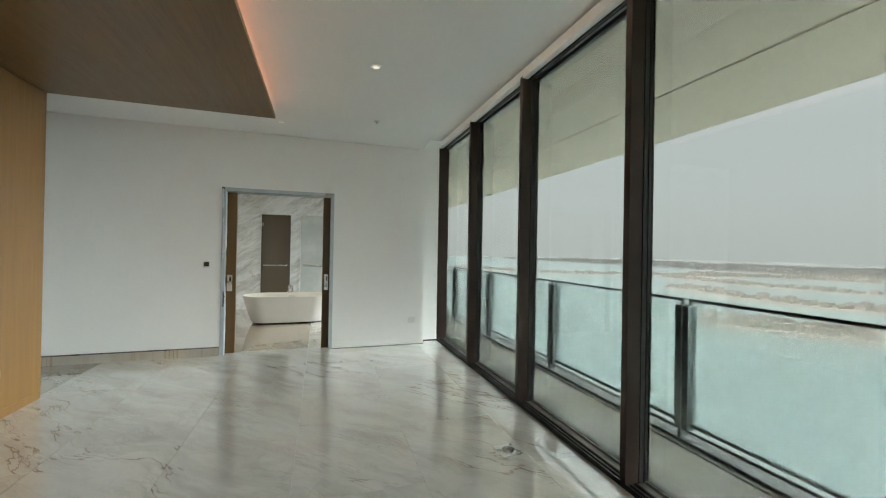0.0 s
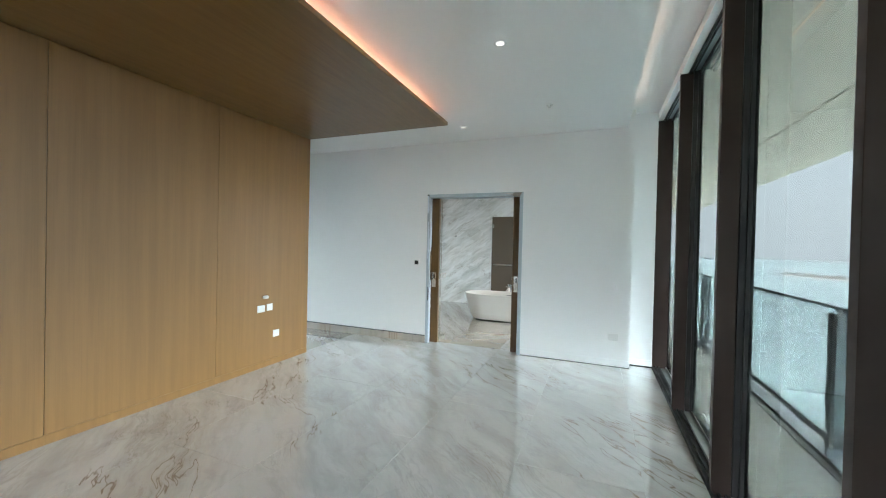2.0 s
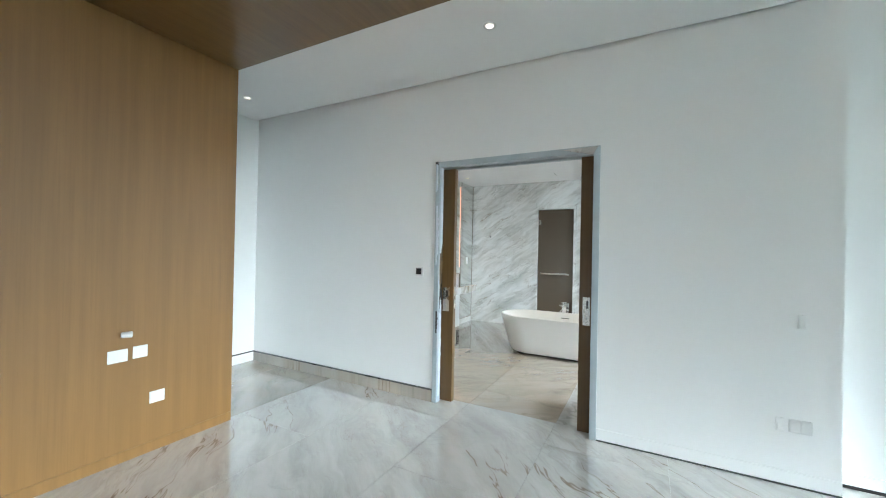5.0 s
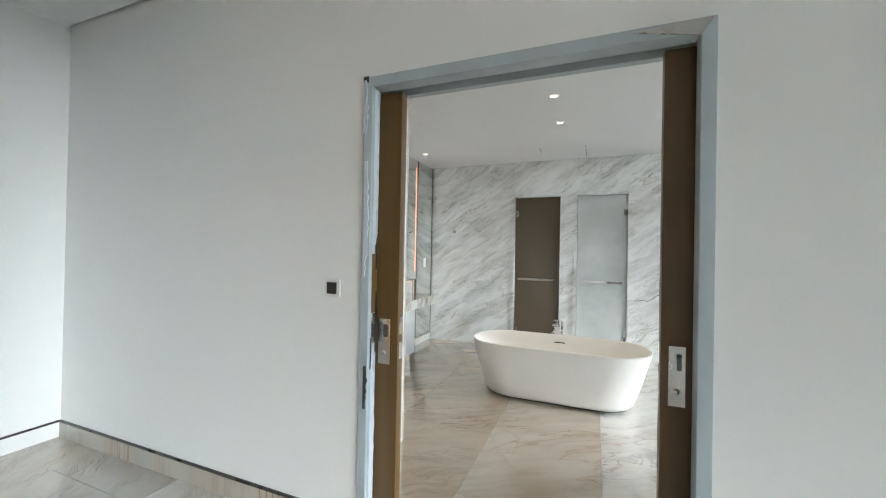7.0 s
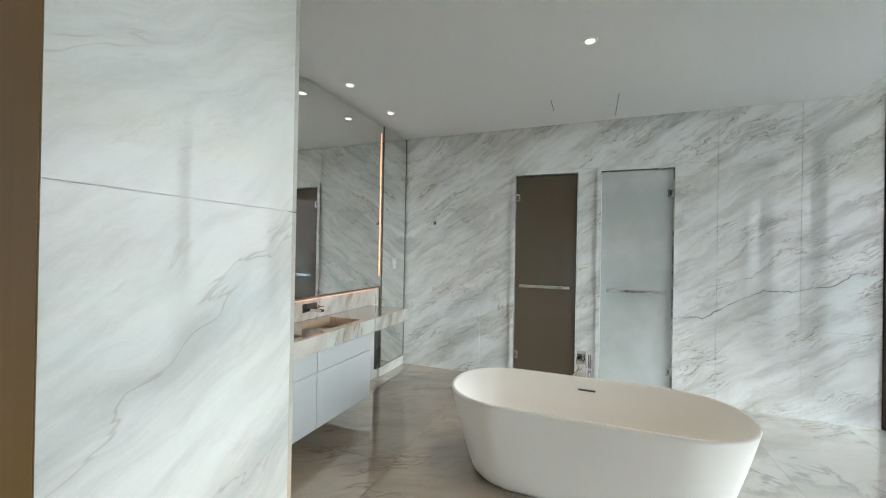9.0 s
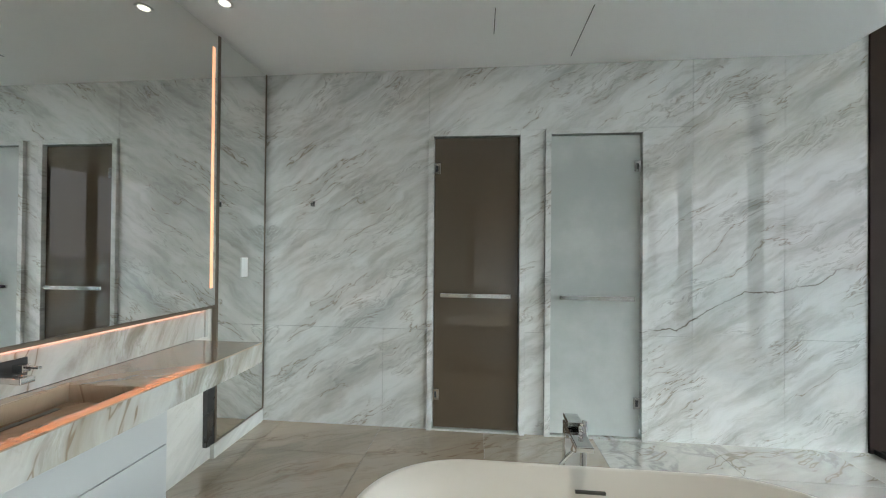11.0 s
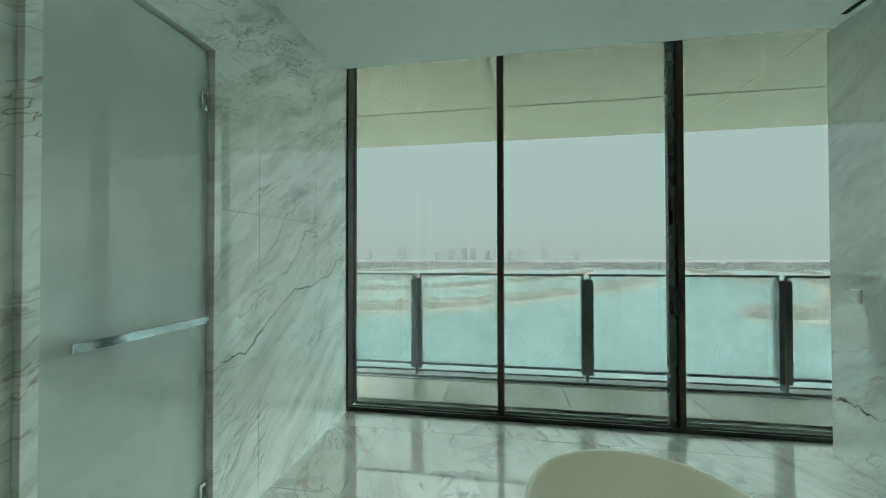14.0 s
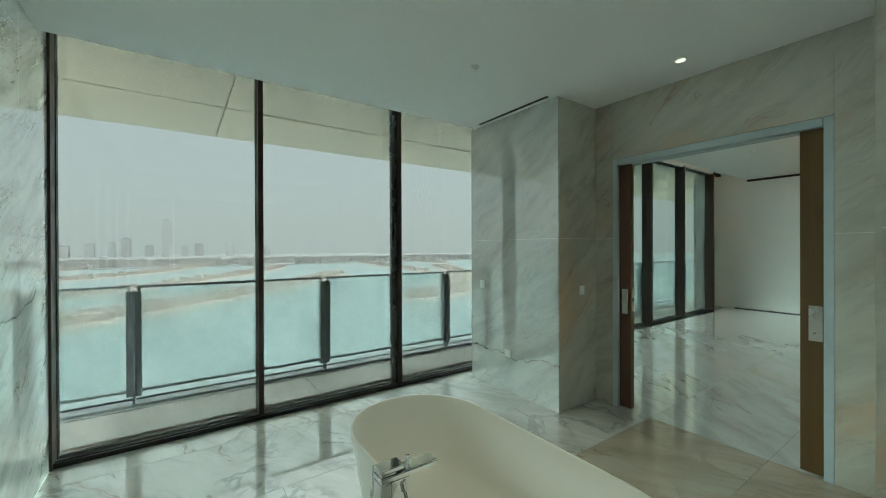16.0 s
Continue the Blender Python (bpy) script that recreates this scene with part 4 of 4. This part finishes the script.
turns = [(0.0, -0.085, 0.690), (0.0, -0.085, 0.650), (-0.012, -0.087, 0.625), (-0.035, -0.085, 0.600), (-0.060, -0.078, 0.560), (-0.078, -0.066, 0.50), (-0.095, -0.05, 0.42),
         (-0.10, -0.035, 0.33), (-0.085, -0.015, 0.23), (-0.06, 0.0, 0.16), (-0.036, 0.0, 0.12)]
part("hose", tube([(FX + x, FY + y, z) for x, y, z in turns], 0.008), M_CHROME, hs, "flexible metal shower hose")

# ---- fittings on the piers ----
plate("light_switch", pose(1.556, YP, 1.134, 0, 0, 180), 0.075, 0.09, "white switch on the marble pier", "switch", 1)
plate("socket_plate", pose(1.142, YP, 0.418, 0, 0, 180), 0.09, 0.08, "white socket low on the marble pier", "socket", 1)
plate("light_switch", pose(PX1, 6.98, 1.136, 0, 0, -90), 0.075, 0.09, "white switch on the side of the marble pier", "switch", 1)


# ---- the sea and the palm-shaped islands far below ----
SEA = -65.0
wat = Nodes("sea_water", 0.35, color=(0.33, 0.62, 0.60))
wv, _ = wat.noise(wat.position(), 0.12, 4)
wc, _ = wat.noise(wat.position(), 0.006, 3)
wat.put("Base Color", wat.mix(wat.ramp(wc, 0.35, 0.7), (0.212, 0.272, 0.270), (0.236, 0.294, 0.292)))
wat.bump(wv, 0.05, 0.5)
bm = bmesh.new()
box(bm, -300, 4900, -4800, 4800, SEA - 1, SEA)
structure("water", bm, wat.mat, "calm pale turquoise sea far below", "sea")
sand = Nodes("sand", 0.9)
sn, _ = sand.noise(sand.position(), 0.05, 4)
sand.put("Base Color", sand.mix(sand.ramp(sn, 0.3, 0.7), (0.43, 0.375, 0.33), (0.36, 0.32, 0.285)))
# Greens paled so that distant trees lose contrast as in haze.
green = Nodes("tree_green", 0.9)
gn, _ = green.noise(green.position(), 0.08, 4)
green.put("Base Color", green.mix(green.ramp(gn, 0.3, 0.7), (0.18, 0.205, 0.165), (0.24, 0.26, 0.215)))
M_VILLA = paint("villa_render", (0.52, 0.50, 0.48), 0.8)
M_ROOF = paint("villa_roof", (0.36, 0.31, 0.28), 0.8)
# Coast, towers, houses and groves: haze put into their base colours.
M_FARLAND = paint("far_coast_hazed", (0.30, 0.30, 0.30), 0.9)
M_FAR = paint("far_towers_hazed", (0.43, 0.435, 0.445), 0.9)
M_COAST = paint("coast_render_hazed", (0.37, 0.36, 0.355), 0.9)
M_GROVE = paint("coast_grove_hazed", (0.25, 0.255, 0.25), 0.9)
for far in (M_FARLAND, M_FAR, M_COAST, M_GROVE, M_VILLA, M_ROOF, sand.mat, green.mat):
    far.node_tree.nodes["Principled BSDF"].inputs["Specular IOR Level"].default_value = 0.0


def ribbon(bm, pts, width, z0, z1):
    """A low bank along a line of points, with round ends."""
    pts = [Vector((*p, 0)) for p in pts]
    dense = []
    for i in range(len(pts) - 1):
        p0, p1, p2, p3 = pts[max(i - 1, 0)], pts[i], pts[i + 1], pts[min(i + 2, len(pts) - 1)]
        for k in range(12):
            t = k / 12
            dense.append(0.5 * ((2 * p1) + (p2 - p0) * t + (2 * p0 - 5 * p1 + 4 * p2 - p3) * t * t + (3 * p1 - p0 - 3 * p2 + p3) * t ** 3))
    dense.append(pts[-1])
    n = len(dense)
    lo, hi = [], []
    for i, p in enumerate(dense):
        d = (dense[min(i + 1, n - 1)] - dense[max(i - 1, 0)]).normalized()
        side = Vector((-d.y, d.x, 0))
        e = min(i, n - 1 - i) / 6
        w = width / 2 * math.sqrt(max(0.02, 1 - (1 - min(e, 1)) ** 2)) * (1 + 0.12 * noise.noise(p * 0.02))
        lo.append([bm.verts.new(p + s * side * w + Vector((0, 0, z))) for s, z in ((-1, z0), (-0.85, z1), (0.85, z1), (1, z0))])
    for a, b in zip(lo, lo[1:]):
        for k in range(3):
            bm.faces.new((a[k], a[k + 1], b[k + 1], b[k]))
    bm.faces.new(lo[0])
    bm.faces.new(list(reversed(lo[-1])))
    bmesh.ops.recalc_face_normals(bm, faces=bm.faces)
    return dense


def offset_line(pts, d):
    out = []
    for i, p in enumerate(pts):
        a, b = Vector(pts[max(i - 1, 0)]), Vector(pts[min(i + 1, len(pts) - 1)])
        t = (b - a).normalized()
        out.append((p[0] - t.y * d, p[1] + t.x * d))
    return out


FRONDS = [[(365, 300), (432, 190), (470, 95), (560, 0), (740, -160), (1010, -345)],
          [(700, 620), (640, 380), (700, 200), (860, 40), (1150, -150), (1500, -300)],
          [(980, 900), (920, 560), (1000, 330), (1250, 120), (1700, -80)],
          [(455, -235), (450, -300), (560, -420), (800, -600), (1200, -800)],
          [(900, -560), (1200, -620), (1700, -700)],
          [(1300, 1100), (1350, 700), (1500, 380), (1900, 200)], [(1700, 1500), (1700, 800), (1900, 500)], [(1500, 60), (1900, -120)], [(1300, -950), (1900, -1000)],
          [(520, 1500), (700, 1100), (1100, 900), (1700, 700)]]
rnd = random.Random(5)
for line in FRONDS:
    bm = bmesh.new()
    dense = ribbon(bm, line, 78, SEA - 1, SEA + 1.6)
    isle = structure("island", bm, sand.mat, "sandy palm frond island lined with villas", "island")
    trees, walls, roofs = bmesh.new(), bmesh.new(), bmesh.new()
    for i, p in enumerate(dense[2:-1]):
        q = dense[min(i + 3, len(dense) - 1)]
        d = (q - p)
        step = d.length
        if step < 0.1:
            continue
        d.normalize()
        s = Vector((-d.y, d.x, 0))
        for k in range(max(1, int(step / 13))):
            base = p + d * (k + 0.5) * 13
            for side in (-15, 15):
                if rnd.random() < 0.85:
                    c = base + s * (side + rnd.uniform(-4, 4))
                    w, l, h = rnd.uniform(4, 6), rnd.uniform(4, 6.5), rnd.uniform(4.5, 8.5)
                    box(walls, c.x - w, c.x + w, c.y - l, c.y + l, SEA + 1, SEA + 1 + h)
                    if rnd.random() < 0.5:
                        box(walls, c.x - w * 0.5, c.x + w * 0.4, c.y - l * 0.5, c.y + l * 0.6, SEA + 1 + h, SEA + 3 + h)
                    box(roofs, c.x - w - 0.4, c.x + w + 0.4, c.y - l - 0.4, c.y + l + 0.4, SEA + 1 + h, SEA + 1.5 + h)
            for _ in range(4):
                c = base + s * rnd.uniform(-26, 26) + d * rnd.uniform(-7, 7)
                r = rnd.uniform(1.2, 2.6)
                out = bmesh.ops.create_icosphere(trees, subdivisions=1, radius=r, matrix=Matrix.Translation((c.x, c.y, SEA + 1.5 + r)))
                for v in out["verts"]:
                    v.co += Vector((rnd.uniform(-1, 1), rnd.uniform(-1, 1), rnd.uniform(-1, 1))) * r * 0.3
    tagged(part("villas", walls, M_VILLA), "rows of pale villas on the island", "villas", kind="stuff")
    tagged(part("villa_roofs", roofs, M_ROOF), "flat tiled roofs of the villas", "roofs", kind="stuff")
    tagged(part("island_trees", trees, green.mat), "palms and garden trees between the villas", "trees", kind="stuff")
land = bmesh.new()
box(land, 1650, 4880, -4700, 4700, SEA - 1, SEA + 2)
structure("backdrop", land, M_FARLAND, "distant low coast with haze in its colour", "coast")
town, groves = bmesh.new(), bmesh.new()
for _ in range(2600):
    x, y = rnd.uniform(1670, 2700), rnd.uniform(-1900, 3300)
    w, l, h = rnd.uniform(6, 16), rnd.uniform(6, 16), rnd.choice((5, 7, 8, 10, 14))
    box(town if rnd.random() < 0.6 else groves, x - w, x + w, y - l, y + l, SEA + 1.5, SEA + 2 + h)
for bm in (town, groves):
    bmesh.ops.recalc_face_normals(bm, faces=bm.faces)
tagged(part("coast_houses", town, M_COAST), "low houses in haze-paled colour along the distant coast", "houses", kind="stuff")
tagged(part("coast_trees", groves, M_GROVE), "tree clumps in haze grey along the distant coast", "trees", kind="stuff")
for x, y, w, h in ((3900, 60, 62, 300), (4000, 330, 60, 150), (3950, 420, 50, 120), (4050, -180, 70, 110), (4000, 700, 60, 90), (4100, -420, 60, 130),
                   (3900, -700, 55, 95), (4000, 1100, 70, 120), (4050, 1500, 60, 100), (4000, 180, 60, 95), (4050, 560, 60, 110), (3950, -60, 50, 90)):
    tagged(part("tower", boxes((x, x + w, y, y + w, SEA, SEA + h), (x + w * 0.2, x + w * 0.8, y + w * 0.2, y + w * 0.8, SEA + h, SEA + h * 1.06)), M_FAR), "high-rise tower paled for haze", "tower", "skyline towers")


# ---- slabs and tiles ----
def slabs(parent, name, material, rows, joint=0.0009, flat="y", face=0.0, depth=0.02):
    """Rectangular stone slabs set edge to edge on one plane, with fine joints."""
    for u0, u1, v0, v1 in rows:
        a, b, c, d = u0 + joint, u1 - joint, v0 + joint, v1 - joint
        lo, hi = min(face, face + depth), max(face, face + depth)
        r = (a, b, lo, hi, c, d) if flat == "y" else (lo, hi, a, b, c, d) if flat == "x" else (a, b, c, d, lo, hi)
        part(name, boxes(r, bevel=0.0007), material, parent)


Z1, Z2 = 0.82, 1.645
a1, b1, a2, b2 = S1[0] - 0.045, S1[1] + 0.045, S2[0] - 0.045, S2[1] + 0.045
T = SZ + 0.045
slabs(north, "slab", M_WALLN, [(BX0, -1.765, 0, Z1), (-1.765, a1, 0, Z1), (BX0, a1, Z1, Z2), (BX0, a1, Z2, CT + 0.2), (b1, a2, 0, Z1), (b1, a2, Z1, Z2), (b1, a2, Z2, T),
                               (a1, 0.68, T, CT + 0.2), (b2, 0.68, 0, Z1), (b2, 0.68, Z1, Z2), (b2, 0.68, Z2, T), (0.68, 1.34, 0, Z2), (0.68, 1.34, Z2, CT + 0.2),
                               (1.34, BWIN, 0, Z1), (1.34, BWIN, Z1, Z2), (1.34, BWIN, Z2, 3.46)], face=YN)
pier = tagged(part("wall_pier_core", boxes((PX1 + 0.022, 1.738, YB + 0.01, YP - 0.022, 0, CT)), M_GROUT), "marble-clad pier beside the door", "pier", kind="structure")
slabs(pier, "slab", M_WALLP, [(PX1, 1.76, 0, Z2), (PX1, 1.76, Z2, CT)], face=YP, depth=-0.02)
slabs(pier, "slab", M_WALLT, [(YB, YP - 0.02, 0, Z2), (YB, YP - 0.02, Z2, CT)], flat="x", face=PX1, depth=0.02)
slabs(pier, "slab", M_WALLE, [(YB + 0.04, YP - 0.02, 0, CT)], flat="x", face=1.76, depth=-0.02)
left = tagged(part("wall_vanity_pier_core", boxes((BX0, PX0 - 0.022, YB + 0.01, YPL - 0.022, 0, CT)), M_GROUT), "marble-clad wall beside the washbasins", "pier", kind="structure")
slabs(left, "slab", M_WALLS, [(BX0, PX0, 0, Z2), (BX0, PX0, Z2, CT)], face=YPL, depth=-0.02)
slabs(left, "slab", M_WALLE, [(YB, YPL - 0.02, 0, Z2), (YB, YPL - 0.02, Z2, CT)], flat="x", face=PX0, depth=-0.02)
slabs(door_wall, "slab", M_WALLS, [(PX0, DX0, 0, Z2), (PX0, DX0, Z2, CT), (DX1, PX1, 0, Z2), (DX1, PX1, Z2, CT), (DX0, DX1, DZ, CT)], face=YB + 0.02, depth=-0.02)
vanity_wall = tagged(part("wall_vanity", boxes((BX0 - 0.01, BX0 + 0.001, YPL, YN, 0, CT)), M_WALLE), "marble wall behind the washbasins", "wall", kind="structure")

TWX, TWY = 0.855, 1.71
xs = [WX0] + [x for x in (-0.92 + TWX * k for k in range(-8, 9)) if WX0 + 0.1 < x < WIN - 0.1] + [WIN]
for i, (xa, xb) in enumerate(zip(xs, xs[1:])):
    off = 0.3 + (TWY / 2 if i % 2 else 0)
    ys = [Y0] + [y for y in (off + TWY * k for k in range(-3, 9)) if Y0 + 0.1 < y < YD - 0.2] + [6.72] + [y for y in (off + TWY * k for k in range(-3, 9)) if 7.0 < y < YN - 0.1] + [YN]
    for ya, yb in zip(ys, ys[1:]):
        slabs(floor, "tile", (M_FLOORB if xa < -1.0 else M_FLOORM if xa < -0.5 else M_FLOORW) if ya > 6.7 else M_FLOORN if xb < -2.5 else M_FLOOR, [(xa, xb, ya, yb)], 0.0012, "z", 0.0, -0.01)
ys = [-9 + 1.2 * k for k in range(23)]
for ya, yb in zip(ys, ys[1:]):
    slabs(deck, "tile", M_DECK, [(2.30, 2.938, ya, yb)], 0.003, "z", -0.015, -0.03)
ys = [-13.5 + 2.9 * k + 0.06 for k in range(13)]
for ya, yb in zip(ys, ys[1:]):
    for xa, xb in ((2.22, 3.722), (3.756, 5.28)):
        slabs(soffit, "panel", M_SOFFIT, [(xa, xb, ya, yb)], 0.005, "z", 3.36, 0.02)
    slabs(soffit, "strip", M_SOFFIT, [(3.732, 3.746, ya, yb)], 0.0, "z", 3.362, 0.02)
